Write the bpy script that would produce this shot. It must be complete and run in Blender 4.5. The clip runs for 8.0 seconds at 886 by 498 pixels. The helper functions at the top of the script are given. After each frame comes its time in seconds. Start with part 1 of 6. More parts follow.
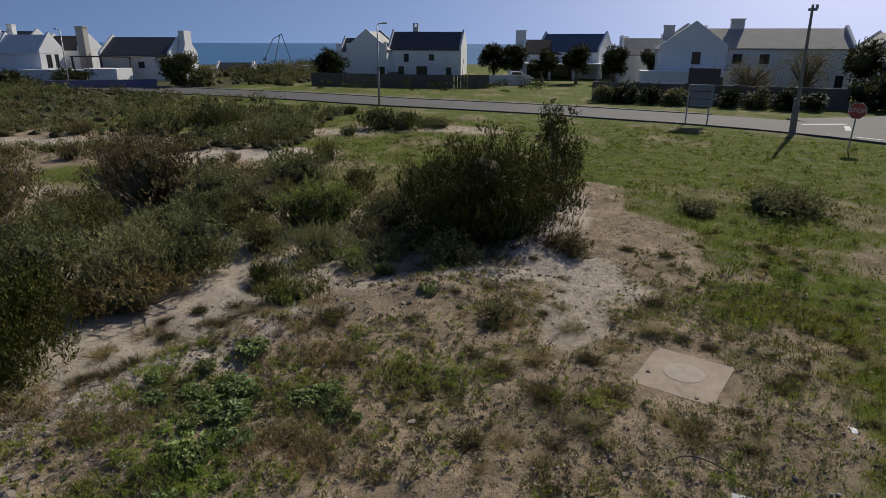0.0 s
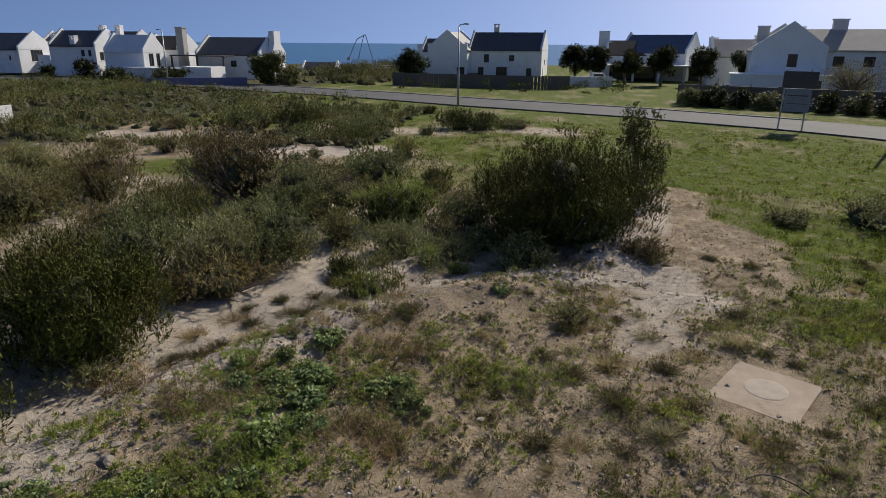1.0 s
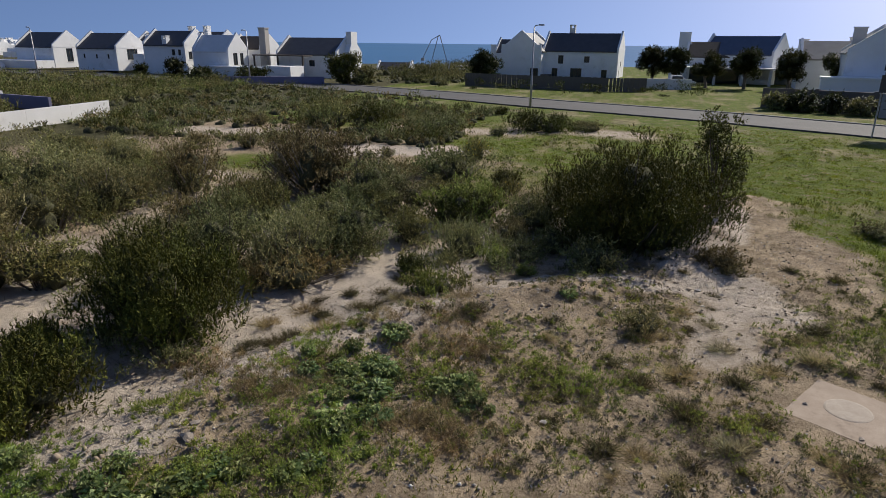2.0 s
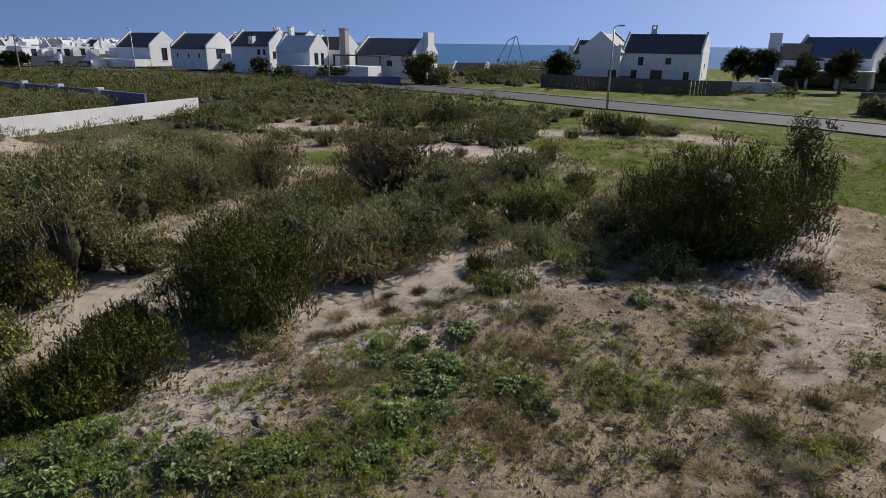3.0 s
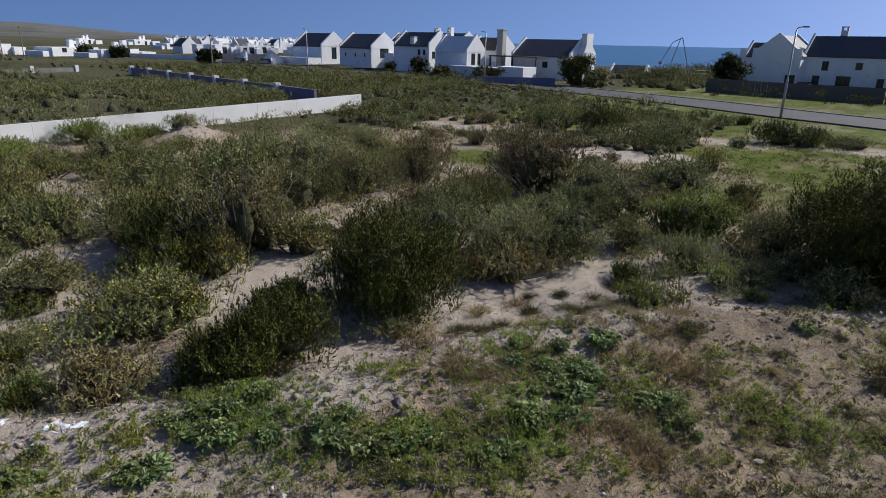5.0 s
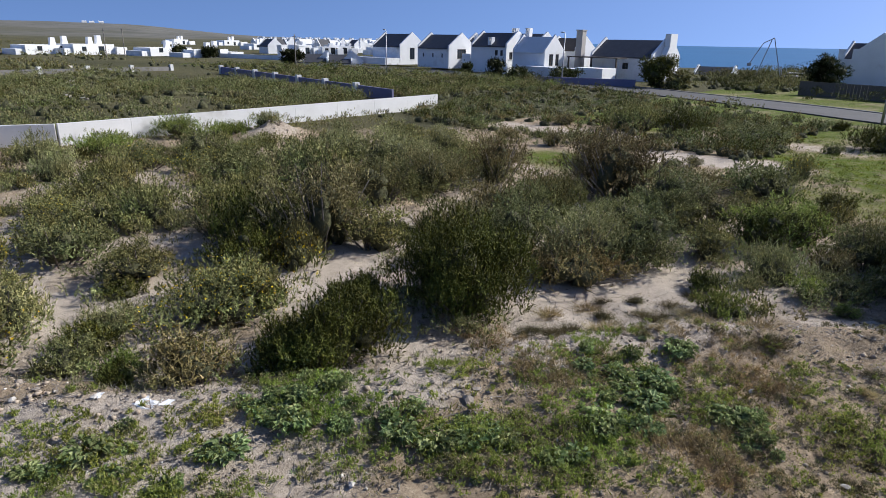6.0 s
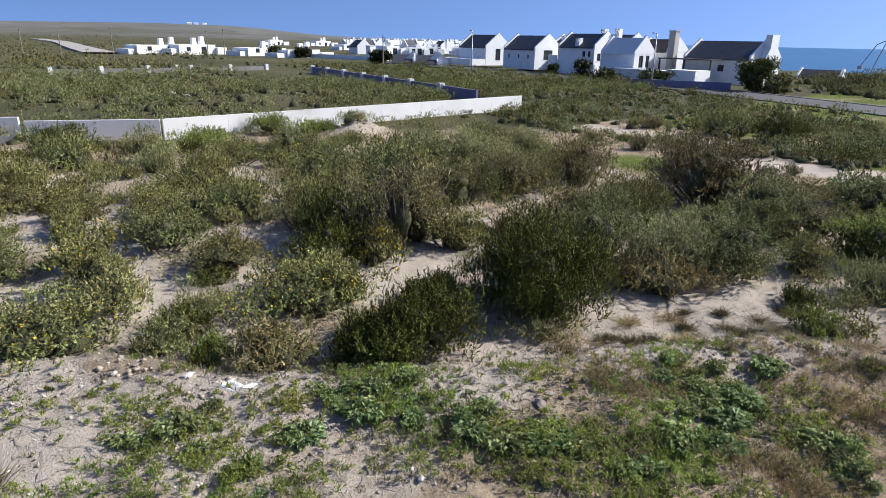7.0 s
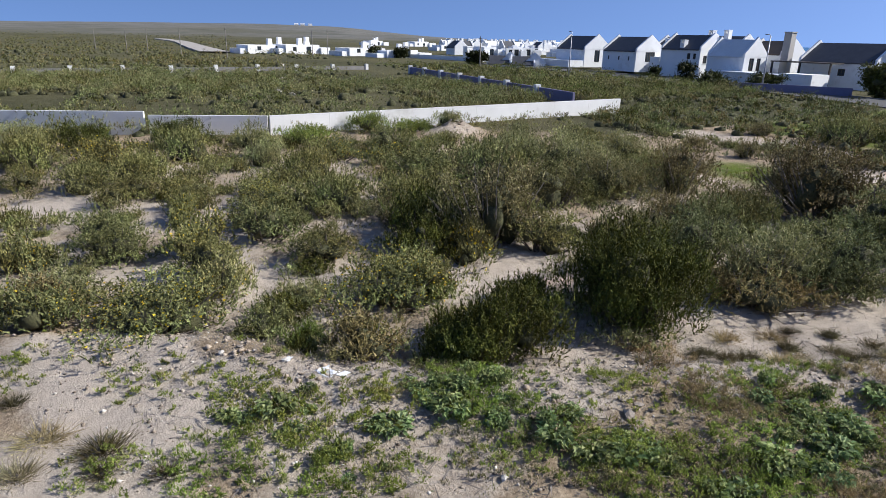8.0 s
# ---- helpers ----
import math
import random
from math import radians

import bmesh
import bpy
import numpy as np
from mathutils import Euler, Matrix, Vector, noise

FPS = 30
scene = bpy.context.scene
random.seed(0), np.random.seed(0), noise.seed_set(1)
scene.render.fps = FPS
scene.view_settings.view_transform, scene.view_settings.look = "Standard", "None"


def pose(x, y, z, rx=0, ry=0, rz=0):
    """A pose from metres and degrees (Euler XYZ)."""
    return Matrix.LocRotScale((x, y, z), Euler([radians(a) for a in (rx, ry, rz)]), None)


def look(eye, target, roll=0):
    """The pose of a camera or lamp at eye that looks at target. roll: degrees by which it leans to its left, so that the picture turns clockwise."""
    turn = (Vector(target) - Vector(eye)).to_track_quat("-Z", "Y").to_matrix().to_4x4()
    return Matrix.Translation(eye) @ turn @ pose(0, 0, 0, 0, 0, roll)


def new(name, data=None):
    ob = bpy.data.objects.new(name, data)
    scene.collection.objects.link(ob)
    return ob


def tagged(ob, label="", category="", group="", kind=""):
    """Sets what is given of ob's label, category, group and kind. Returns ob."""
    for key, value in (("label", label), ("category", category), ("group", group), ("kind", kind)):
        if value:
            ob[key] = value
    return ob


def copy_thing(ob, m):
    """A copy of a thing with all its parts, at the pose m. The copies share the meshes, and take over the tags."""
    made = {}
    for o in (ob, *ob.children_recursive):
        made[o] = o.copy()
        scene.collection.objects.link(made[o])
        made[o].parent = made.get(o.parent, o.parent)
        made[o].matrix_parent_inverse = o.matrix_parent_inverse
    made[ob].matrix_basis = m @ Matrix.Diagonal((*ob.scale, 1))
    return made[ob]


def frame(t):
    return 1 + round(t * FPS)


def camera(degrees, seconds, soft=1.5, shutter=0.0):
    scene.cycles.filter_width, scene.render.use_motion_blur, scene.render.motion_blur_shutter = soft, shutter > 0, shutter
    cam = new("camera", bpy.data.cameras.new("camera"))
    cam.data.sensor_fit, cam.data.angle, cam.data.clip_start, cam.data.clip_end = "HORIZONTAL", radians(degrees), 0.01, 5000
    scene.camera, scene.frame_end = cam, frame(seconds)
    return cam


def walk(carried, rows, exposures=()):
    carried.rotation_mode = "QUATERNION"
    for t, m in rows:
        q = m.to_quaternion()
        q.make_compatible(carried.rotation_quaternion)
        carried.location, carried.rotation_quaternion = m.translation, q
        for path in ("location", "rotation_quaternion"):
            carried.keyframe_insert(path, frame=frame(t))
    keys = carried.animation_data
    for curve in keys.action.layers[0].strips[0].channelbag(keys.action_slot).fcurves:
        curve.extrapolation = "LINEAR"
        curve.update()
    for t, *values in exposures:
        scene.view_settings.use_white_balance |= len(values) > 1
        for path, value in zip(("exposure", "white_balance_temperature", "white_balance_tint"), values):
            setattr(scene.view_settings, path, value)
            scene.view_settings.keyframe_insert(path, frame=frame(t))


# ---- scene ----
cam = camera(70.42, 8.0, soft=0.85)
# seconds, eye x y z, then degrees: yaw to the left, pitch up, roll
PATH = [
    (0.0, -0.000, -0.000, 5.400, 0.022, -18.241, 0.260),
    (0.5, -0.043, -0.068, 5.413, 3.636, -18.232, 0.360),
    (1.0, -0.058, -0.113, 5.417, 6.934, -18.240, 0.416),
    (1.5, -0.079, -0.162, 5.425, 10.065, -18.241, 0.510),
    (3.0, -0.094, -0.290, 5.441, 19.828, -18.256, 0.722),
    (3.5, -0.080, -0.316, 5.441, 23.158, -18.279, 0.785),
    (4.0, -0.130, -0.347, 5.439, 26.620, -18.304, 0.855),
    (4.5, -0.137, -0.382, 5.436, 29.950, -18.340, 0.994),
    (6.0, -0.162, -0.499, 5.425, 39.925, -18.434, 1.050),
    (6.5, -0.167, -0.508, 5.429, 43.477, -18.482, 1.047),
    (7.0, -0.144, -0.534, 5.426, 47.369, -18.489, 1.082),
    (7.5, -0.130, -0.599, 5.443, 51.660, -18.531, 1.153),
    (8.0, -0.113, -0.689, 5.465, 55.710, -18.589, 1.233),
]
EXPOSURES = [(0.0, -0.22, 6550, 8), (1.5, 0.15, 6550, 9), (3.0, 0.08, 6300, 10), (4.7, 0.04, 6000, 10), (5.8, 0.45, 5950, 10), (6.5, 0.66, 5950, 10), (7.1, 0.78, 5950, 10), (7.5, 0.75, 5950, 10), (8.0, 0.62, 5950, 10)]
walk(cam, [(t, pose(x, y, z, 0, 0, yaw) @ pose(0, 0, 0, 90 + pitch, 0, 0) @ pose(0, 0, 0, 0, 0, roll)) for t, x, y, z, yaw, pitch, roll in PATH], EXPOSURES)

# ---- sky and sun ----
SUN_SIDE, SUN_HEIGHT = 32.0, 36.0  # degrees to the right of +y, degrees above the horizon
sky_world = bpy.data.worlds.new("sky")
scene.world = sky_world
sky_world.use_nodes = True
wn = sky_world.node_tree
sky = wn.nodes.new("ShaderNodeTexSky")
sky.sky_type, sky.sun_disc = "NISHITA", False
sky.sun_elevation, sky.sun_rotation = radians(SUN_HEIGHT), radians(SUN_SIDE)
sky.air_density, sky.dust_density, sky.ozone_density = 1.0, 0.75, 4.5
wn.nodes["Background"].inputs["Strength"].default_value = 0.094
# a clear maritime sky: the deep blue comes down close to the horizon
direction = wn.nodes.new("ShaderNodeTexCoord")
lift = wn.nodes.new("ShaderNodeVectorMath")
lift.operation = "ADD"
lift.inputs[1].default_value = (0, 0, 0.3)
wn.links.new(direction.outputs["Generated"], lift.inputs[0])
wn.links.new(lift.outputs[0], sky.inputs["Vector"])
tone = wn.nodes.new("ShaderNodeMix")
tone.data_type, tone.blend_type = "RGBA", "MULTIPLY"
tone.inputs[0].default_value, tone.inputs[7].default_value = 1.0, (1.03, 0.97, 1.06, 1)
wn.links.new(sky.outputs[0], tone.inputs[6])
wn.links.new(tone.outputs[2], wn.nodes["Background"].inputs["Color"])
sun_data = bpy.data.lights.new("sun", "SUN")
sun_data.energy, sun_data.angle, sun_data.color = 4.5, radians(0.53), (1.0, 0.93, 0.82)
sun = new("sun", sun_data)
a, e = radians(SUN_SIDE), radians(SUN_HEIGHT)
sun.matrix_world = look((80 * math.sin(a) * math.cos(e), 80 * math.cos(a) * math.cos(e), 80 * math.sin(e)), (0, 0, 0))


# ---- materials ----
def node_material(name):
    m = bpy.data.materials.new(name)
    m.use_nodes = True
    return m, m.node_tree.nodes, m.node_tree.links, m.node_tree.nodes["Principled BSDF"]


def noise_node(nodes, links, scale, detail=6, rough=0.6, vector=None):
    n = nodes.new("ShaderNodeTexNoise")
    n.inputs["Scale"].default_value, n.inputs["Detail"].default_value, n.inputs["Roughness"].default_value = scale, detail, rough
    if vector:
        links.new(vector, n.inputs["Vector"])
    return n.outputs["Fac"]


def ramp(nodes, links, fac, stops):
    r = nodes.new("ShaderNodeValToRGB")
    while len(r.color_ramp.elements) < len(stops):
        r.color_ramp.elements.new(0.5)
    for el, (at, c) in zip(r.color_ramp.elements, stops):
        el.position, el.color = at, (*c, 1) if len(c) == 3 else c
    links.new(fac, r.inputs[0])
    return r.outputs["Color"]


def mixed(nodes, links, fac, a, b, mode="MIX"):
    m = nodes.new("ShaderNodeMix")
    m.data_type, m.blend_type = "RGBA", mode
    for value, socket in ((fac, m.inputs[0]), (a, m.inputs[6]), (b, m.inputs[7])):
        if isinstance(value, bpy.types.NodeSocket):
            links.new(value, socket)
        elif isinstance(value, tuple):
            socket.default_value = (*value, 1)
        else:
            socket.default_value = value
    return m.outputs[2]


def add_bump(nodes, links, bsdf, height, strength, distance):
    b = nodes.new("ShaderNodeBump")
    b.inputs["Strength"].default_value, b.inputs["Distance"].default_value = strength, distance
    links.new(height, b.inputs["Height"])
    links.new(b.outputs[0], bsdf.inputs["Normal"])


def surface(name, dark, light, scale, rough=0.8, fine=60.0, bump=0.3, depth=0.01, metal=0.0, stain=None):
    """Two colours mixed by a broad and a fine noise, with fine relief."""
    m, n, l, b = node_material(name)
    at = n.new("ShaderNodeTexCoord").outputs["Object"]
    broad, small = noise_node(n, l, scale, 5, 0.6, at), noise_node(n, l, fine, 4, 0.7, at)
    colour = ramp(n, l, broad, [(0.3, dark), (0.7, light)])
    colour = mixed(n, l, 0.35, colour, ramp(n, l, small, [(0.25, dark), (0.75, light)]))
    if stain:
        where = ramp(n, l, noise_node(n, l, scale * 0.37, 8, 0.75, at), [(0.55, (0, 0, 0)), (0.72, (1, 1, 1))])
        colour = mixed(n, l, where, colour, stain)
    l.new(colour, b.inputs["Base Color"])
    b.inputs["Roughness"].default_value, b.inputs["Metallic"].default_value = rough, metal
    add_bump(n, l, b, small, bump, depth)
    return m


def leafy(name, colours, through_light=0.35, rough=0.6):
    """Leaves: a colour of its own for each leaf, lit through from behind."""
    m, n, l, b = node_material(name)
    island = n.new("ShaderNodeNewGeometry").outputs["Random Per Island"]
    steps = [(i / (len(colours) - 1), c) for i, c in enumerate(colours)]
    colour = ramp(n, l, island, steps)
    at = n.new("ShaderNodeTexCoord").outputs["Object"]
    patch, tint = noise_node(n, l, 1.1, 3, 0.6, at), noise_node(n, l, 0.33, 3, 0.6, at)
    colour = mixed(n, l, 1.0, colour, ramp(n, l, patch, [(0.32, (0.55, 0.54, 0.5)), (0.68, (1.2, 1.2, 1.15))]), "MULTIPLY")
    colour = mixed(n, l, 1.0, colour, ramp(n, l, tint, [(0.35, (1.02, 0.92, 0.84)), (0.5, (1.0, 1.0, 1.0)), (0.65, (0.92, 1.04, 0.95))]), "MULTIPLY")
    own = n.new("ShaderNodeObjectInfo").outputs["Random"]
    colour = mixed(n, l, 0.85, colour, ramp(n, l, own, [(0.0, (0.62, 0.55, 0.46)), (0.3, (1.1, 1.02, 0.8)), (0.6, (0.8, 0.86, 0.8)), (1.0, (1.25, 1.2, 0.95))]), "MULTIPLY")
    speck = noise_node(n, l, 24.0, 4, 0.75, at)
    colour = mixed(n, l, 1.0, colour, ramp(n, l, speck, [(0.34, (0.5, 0.48, 0.44)), (0.5, (1.05, 1.05, 1.02)), (0.66, (1.5, 1.45, 1.35))]), "MULTIPLY")
    l.new(colour, b.inputs["Base Color"])
    b.inputs["Roughness"].default_value = rough
    b.inputs["Specular IOR Level"].default_value = 0.12
    add_bump(n, l, b, speck, 0.5, 0.05)
    t = n.new("ShaderNodeBsdfTranslucent")
    l.new(colour, t.inputs["Color"])
    mix = n.new("ShaderNodeMixShader")
    mix.inputs[0].default_value = through_light
    l.new(b.outputs[0], mix.inputs[1])
    l.new(t.outputs[0], mix.inputs[2])
    l.new(mix.outputs[0], n["Material Output"].inputs["Surface"])
    return m


def ground_material():
    """Soil, pale sand and short grass, laid out by the ground's own cover attribute."""
    m, n, l, b = node_material("ground")
    at = n.new("ShaderNodeTexCoord").outputs["Object"]
    cover = n.new("ShaderNodeAttribute")
    cover.attribute_name = "cover"
    split = n.new("ShaderNodeSeparateColor")
    l.new(cover.outputs["Color"], split.inputs[0])
    sand_w, green_w, scrub_w = split.outputs[0], split.outputs[1], split.outputs[2]
    n1, n2, n3, n4 = (noise_node(n, l, s, 6, 0.65, at) for s in (0.9, 4.5, 22.0, 110.0))
    soil = ramp(n, l, n2, [(0.25, (0.15, 0.115, 0.08)), (0.5, (0.35, 0.275, 0.195)), (0.75, (0.52, 0.43, 0.32))])
    soil = mixed(n, l, 0.45, soil, ramp(n, l, n3, [(0.32, (0.07, 0.052, 0.034)), (0.68, (0.5, 0.42, 0.31))]))
    soil = mixed(n, l, 1.0, soil, ramp(n, l, n1, [(0.34, (0.66, 0.63, 0.58)), (0.5, (1.08, 1.04, 0.98)), (0.66, (1.5, 1.44, 1.34))]), "MULTIPLY")
    sand = ramp(n, l, n2, [(0.2, (0.4, 0.33, 0.26)), (0.55, (0.63, 0.535, 0.435)), (0.8, (0.75, 0.66, 0.56))])
    sand = mixed(n, l, 0.42, sand, ramp(n, l, n4, [(0.3, (0.23, 0.18, 0.13)), (0.7, (0.68, 0.6, 0.5))]))
    green = mixed(n, l, 0.5, ramp(n, l, n2, [(0.25, (0.03, 0.038, 0.01)), (0.5, (0.095, 0.145, 0.015)), (0.75, (0.18, 0.22, 0.035))]), ramp(n, l, n1, [(0.36, (0.035, 0.045, 0.012)), (0.45, (0.09, 0.14, 0.012)), (0.54, (0.15, 0.2, 0.018)), (0.66, (0.2, 0.17, 0.06))]))
    green = mixed(n, l, 0.35, green, ramp(n, l, n4, [(0.3, (0.03, 0.036, 0.01)), (0.7, (0.17, 0.18, 0.04))]))
    bare = ramp(n, l, noise_node(n, l, 1.7, 8, 0.72, at), [(0.53, (0, 0, 0)), (0.64, (1, 1, 1))])
    green = mixed(n, l, bare, green, ramp(n, l, n3, [(0.3, (0.13, 0.1, 0.06)), (0.7, (0.34, 0.28, 0.18))]))
    scrub = ramp(n, l, n1, [(0.3, (0.055, 0.052, 0.026)), (0.6, (0.1, 0.09, 0.05)), (0.78, (0.25, 0.215, 0.155))])
    scrub = mixed(n, l, 0.5, scrub, ramp(n, l, n2, [(0.3, (0.05, 0.053, 0.02)), (0.7, (0.16, 0.15, 0.075))]))

    wide = ramp(n, l, noise_node(n, l, 0.03, 6, 0.65, at), [(0.3, (0.55, 0.58, 0.55)), (0.5, (0.95, 0.95, 0.95)), (0.7, (1.25, 1.15, 1.1))])
    scrub = mixed(n, l, 1.0, scrub, wide, "MULTIPLY")

    def weight(w, by, low, high):
        add = n.new("ShaderNodeMath")
        add.operation = "ADD"
        l.new(w, add.inputs[0])
        sub = n.new("ShaderNodeMath")
        sub.operation = "MULTIPLY_ADD"
        l.new(by, sub.inputs[0])
        sub.inputs[1].default_value, sub.inputs[2].default_value = 1.2, -0.6
        l.new(sub.outputs[0], add.inputs[1])
        return ramp(n, l, add.outputs[0], [(low, (0, 0, 0)), (high, (1, 1, 1))])

    colour = mixed(n, l, weight(sand_w, mixed(n, l, 0.5, n2, n3), 0.2, 0.8), soil, sand)
    colour = mixed(n, l, weight(green_w, mixed(n, l, 0.5, n2, n3), 0.3, 0.7), colour, green)
    colour = mixed(n, l, weight(scrub_w, n2, 0.3, 0.6), colour, scrub)
    # Distance haze put into the colour: the far ground turns grey.
    haze = ramp(n, l, noise_node(n, l, 0.02, 6, 0.65, at), [(0.3, (0.1, 0.1, 0.085)), (0.7, (0.2, 0.19, 0.165))])
    colour = mixed(n, l, cover.outputs["Alpha"], colour, haze)
    l.new(colour, b.inputs["Base Color"])
    b.inputs["Roughness"].default_value = 0.95
    b.inputs["Specular IOR Level"].default_value = 0.1
    add_bump(n, l, b, mixed(n, l, 0.4, n3, n4), 0.95, 0.08)
    return m


def window_glass():
    m, n, l, b = node_material("window_glass")
    b.inputs["Base Color"].default_value = (0.03, 0.04, 0.05, 1)
    b.inputs["Roughness"].default_value = 0.06
    return m


def gravel_material():
    m, n, l, b = node_material("gravel_mix")
    island = n.new("ShaderNodeNewGeometry").outputs["Random Per Island"]
    l.new(ramp(n, l, island, [(0.0, (0.1, 0.08, 0.06)), (0.35, (0.24, 0.19, 0.14)), (0.75, (0.42, 0.36, 0.29)), (1.0, (0.7, 0.66, 0.6))]), b.inputs["Base Color"])
    b.inputs["Roughness"].default_value = 0.9
    return m


GRAVEL = gravel_material()
CLOD = surface("sandy_clod", (0.26, 0.2, 0.145), (0.5, 0.41, 0.31), 3.0, 0.95, 40.0, 0.6, 0.01)
GROUND = ground_material()
WHITE = surface("limewash", (0.78, 0.78, 0.77), (0.88, 0.88, 0.87), 0.6, 0.9, 8.0, 0.2, 0.01, stain=(0.6, 0.58, 0.54))
WALL_GREY = surface("plastered_wall", (0.6, 0.59, 0.57), (0.76, 0.75, 0.73), 0.5, 0.9, 9.0, 0.2, 0.01, stain=(0.48, 0.46, 0.42))
# Blue-violet of walls facing away from the sun, their shade put into the colour.
WALL_SHADE = surface("wall_in_shade", (0.15, 0.145, 0.23), (0.22, 0.21, 0.32), 0.4, 0.9, 9.0, 0.2, 0.01)
SLATE = surface("slate_roof", (0.035, 0.036, 0.042), (0.065, 0.066, 0.075), 1.2, 0.6, 14.0, 0.4, 0.02)
BLUE_ROOF = surface("blue_grey_roof", (0.06, 0.08, 0.12), (0.1, 0.12, 0.17), 1.0, 0.55, 14.0, 0.3, 0.02)
TAN_ROOF = surface("weathered_roof", (0.3, 0.27, 0.23), (0.42, 0.38, 0.33), 0.8, 0.8, 12.0, 0.3, 0.02)
BROWN_ROOF = surface("brown_roof", (0.06, 0.045, 0.035), (0.1, 0.08, 0.06), 0.8, 0.8, 12.0, 0.3, 0.02)
DARK_WOOD = surface("dark_wood", (0.035, 0.028, 0.022), (0.07, 0.055, 0.045), 2.0, 0.7, 30.0, 0.3, 0.01)
FENCE_WOOD = surface("weathered_fence", (0.1, 0.085, 0.07), (0.17, 0.15, 0.125), 0.8, 0.85, 20.0, 0.4, 0.01)
PLASTER_TAN = surface("tan_plaster", (0.42, 0.39, 0.34), (0.54, 0.5, 0.45), 1.0, 0.9, 12.0, 0.2, 0.01)
ASPHALT = surface("asphalt", (0.06, 0.057, 0.054), (0.095, 0.09, 0.085), 0.35, 0.85, 40.0, 0.5, 0.01, stain=(0.1, 0.098, 0.095))
KERB = surface("concrete_kerb", (0.16, 0.15, 0.14), (0.26, 0.25, 0.23), 1.0, 0.9, 30.0, 0.3, 0.01)
CONCRETE = surface("old_concrete", (0.27, 0.205, 0.15), (0.43, 0.345, 0.265), 2.6, 0.9, 35.0, 0.5, 0.01, stain=(0.2, 0.15, 0.105))
CONCRETE_LID = surface("pale_concrete", (0.3, 0.245, 0.19), (0.47, 0.4, 0.325), 4.0, 0.9, 40.0, 0.5, 0.01, stain=(0.3, 0.25, 0.2))
GALVANISED = surface("galvanised_steel", (0.3, 0.3, 0.31), (0.42, 0.42, 0.43), 2.0, 0.5, 40.0, 0.1, 0.002, metal=0.6)
POLE_WOOD = surface("pole_wood", (0.19, 0.17, 0.145), (0.3, 0.27, 0.24), 2.0, 0.85, 30.0, 0.4, 0.01)
SIGN_RED = surface("faded_red_paint", (0.4, 0.05, 0.04), (0.5, 0.09, 0.07), 4.0, 0.5, 30.0, 0.05, 0.002)
SIGN_WHITE = surface("sign_white", (0.6, 0.6, 0.6), (0.72, 0.72, 0.72), 4.0, 0.5, 30.0, 0.05, 0.002)
SIGN_GREY = surface("faded_board", (0.16, 0.17, 0.2), (0.26, 0.28, 0.33), 2.0, 0.6, 20.0, 0.1, 0.004)
SIGN_BACK = surface("board_frame", (0.05, 0.045, 0.045), (0.09, 0.08, 0.08), 2.0, 0.7, 20.0, 0.1, 0.004)
ROAD_PAINT = surface("worn_road_paint", (0.5, 0.5, 0.48), (0.7, 0.7, 0.68), 2.0, 0.8, 30.0, 0.3, 0.005, stain=(0.2, 0.2, 0.19))
STONE = surface("field_stone", (0.2, 0.165, 0.13), (0.4, 0.34, 0.28), 5.0, 0.9, 50.0, 0.5, 0.01)
PALE_RUBBLE = surface("pale_rubble", (0.38, 0.35, 0.31), (0.58, 0.54, 0.49), 6.0, 0.9, 50.0, 0.4, 0.01)
LITTER_WHITE = surface("white_plastic", (0.72, 0.72, 0.72), (0.82, 0.82, 0.82), 6.0, 0.5, 40.0, 0.1, 0.004)
RUBBER = surface("black_cable", (0.02, 0.018, 0.016), (0.05, 0.045, 0.04), 8.0, 0.7, 50.0, 0.1, 0.002)
# Twig colour darkened to hold the shade inside bushes and crowns.
TWIG_SHADE = surface("twig_shade", (0.03, 0.031, 0.012), (0.12, 0.118, 0.05), 5.0, 0.95, 45.0, 0.9, 0.05)
STEM = surface("bark", (0.09, 0.07, 0.055), (0.19, 0.16, 0.13), 5.0, 0.9, 50.0, 0.4, 0.01)
DEAD = surface("dead_twig", (0.13, 0.11, 0.09), (0.26, 0.23, 0.2), 5.0, 0.9, 50.0, 0.3, 0.01)
CAR_PAINT = surface("white_car_paint", (0.7, 0.7, 0.7), (0.78, 0.78, 0.78), 1.0, 0.25, 20.0, 0.02, 0.001)
GLASS = window_glass()
LEAF_DARK = leafy("dark_green_leaves", [(0.042, 0.051, 0.013), (0.074, 0.089, 0.020), (0.114, 0.126, 0.030), (0.158, 0.158, 0.041)], 0.10)
LEAF_MIXED = leafy("olive_leaves", [(0.081, 0.092, 0.042), (0.177, 0.191, 0.086), (0.280, 0.290, 0.137), (0.411, 0.405, 0.211)], 0.18)
LEAF_GREY = leafy("grey_green_leaves", [(0.137, 0.156, 0.079), (0.244, 0.260, 0.135), (0.382, 0.383, 0.212), (0.573, 0.549, 0.341)], 0.24)
LEAF_BROWN = leafy("brown_green_leaves", [(0.106, 0.092, 0.053), (0.189, 0.171, 0.089), (0.275, 0.251, 0.131), (0.401, 0.344, 0.233)], 0.18)
LEAF_GREEN = leafy("fresh_green_leaves", [(0.092, 0.132, 0.033), (0.167, 0.228, 0.062), (0.255, 0.327, 0.103), (0.373, 0.418, 0.167)], 0.35)
LEAF_WEED = leafy("weed_leaves", [(0.149, 0.224, 0.113), (0.284, 0.382, 0.187), (0.508, 0.598, 0.355)], 0.36)
LEAF_CREEP = leafy("creeping_leaves", [(0.165, 0.220, 0.055), (0.275, 0.341, 0.094), (0.407, 0.451, 0.154)], 0.45)
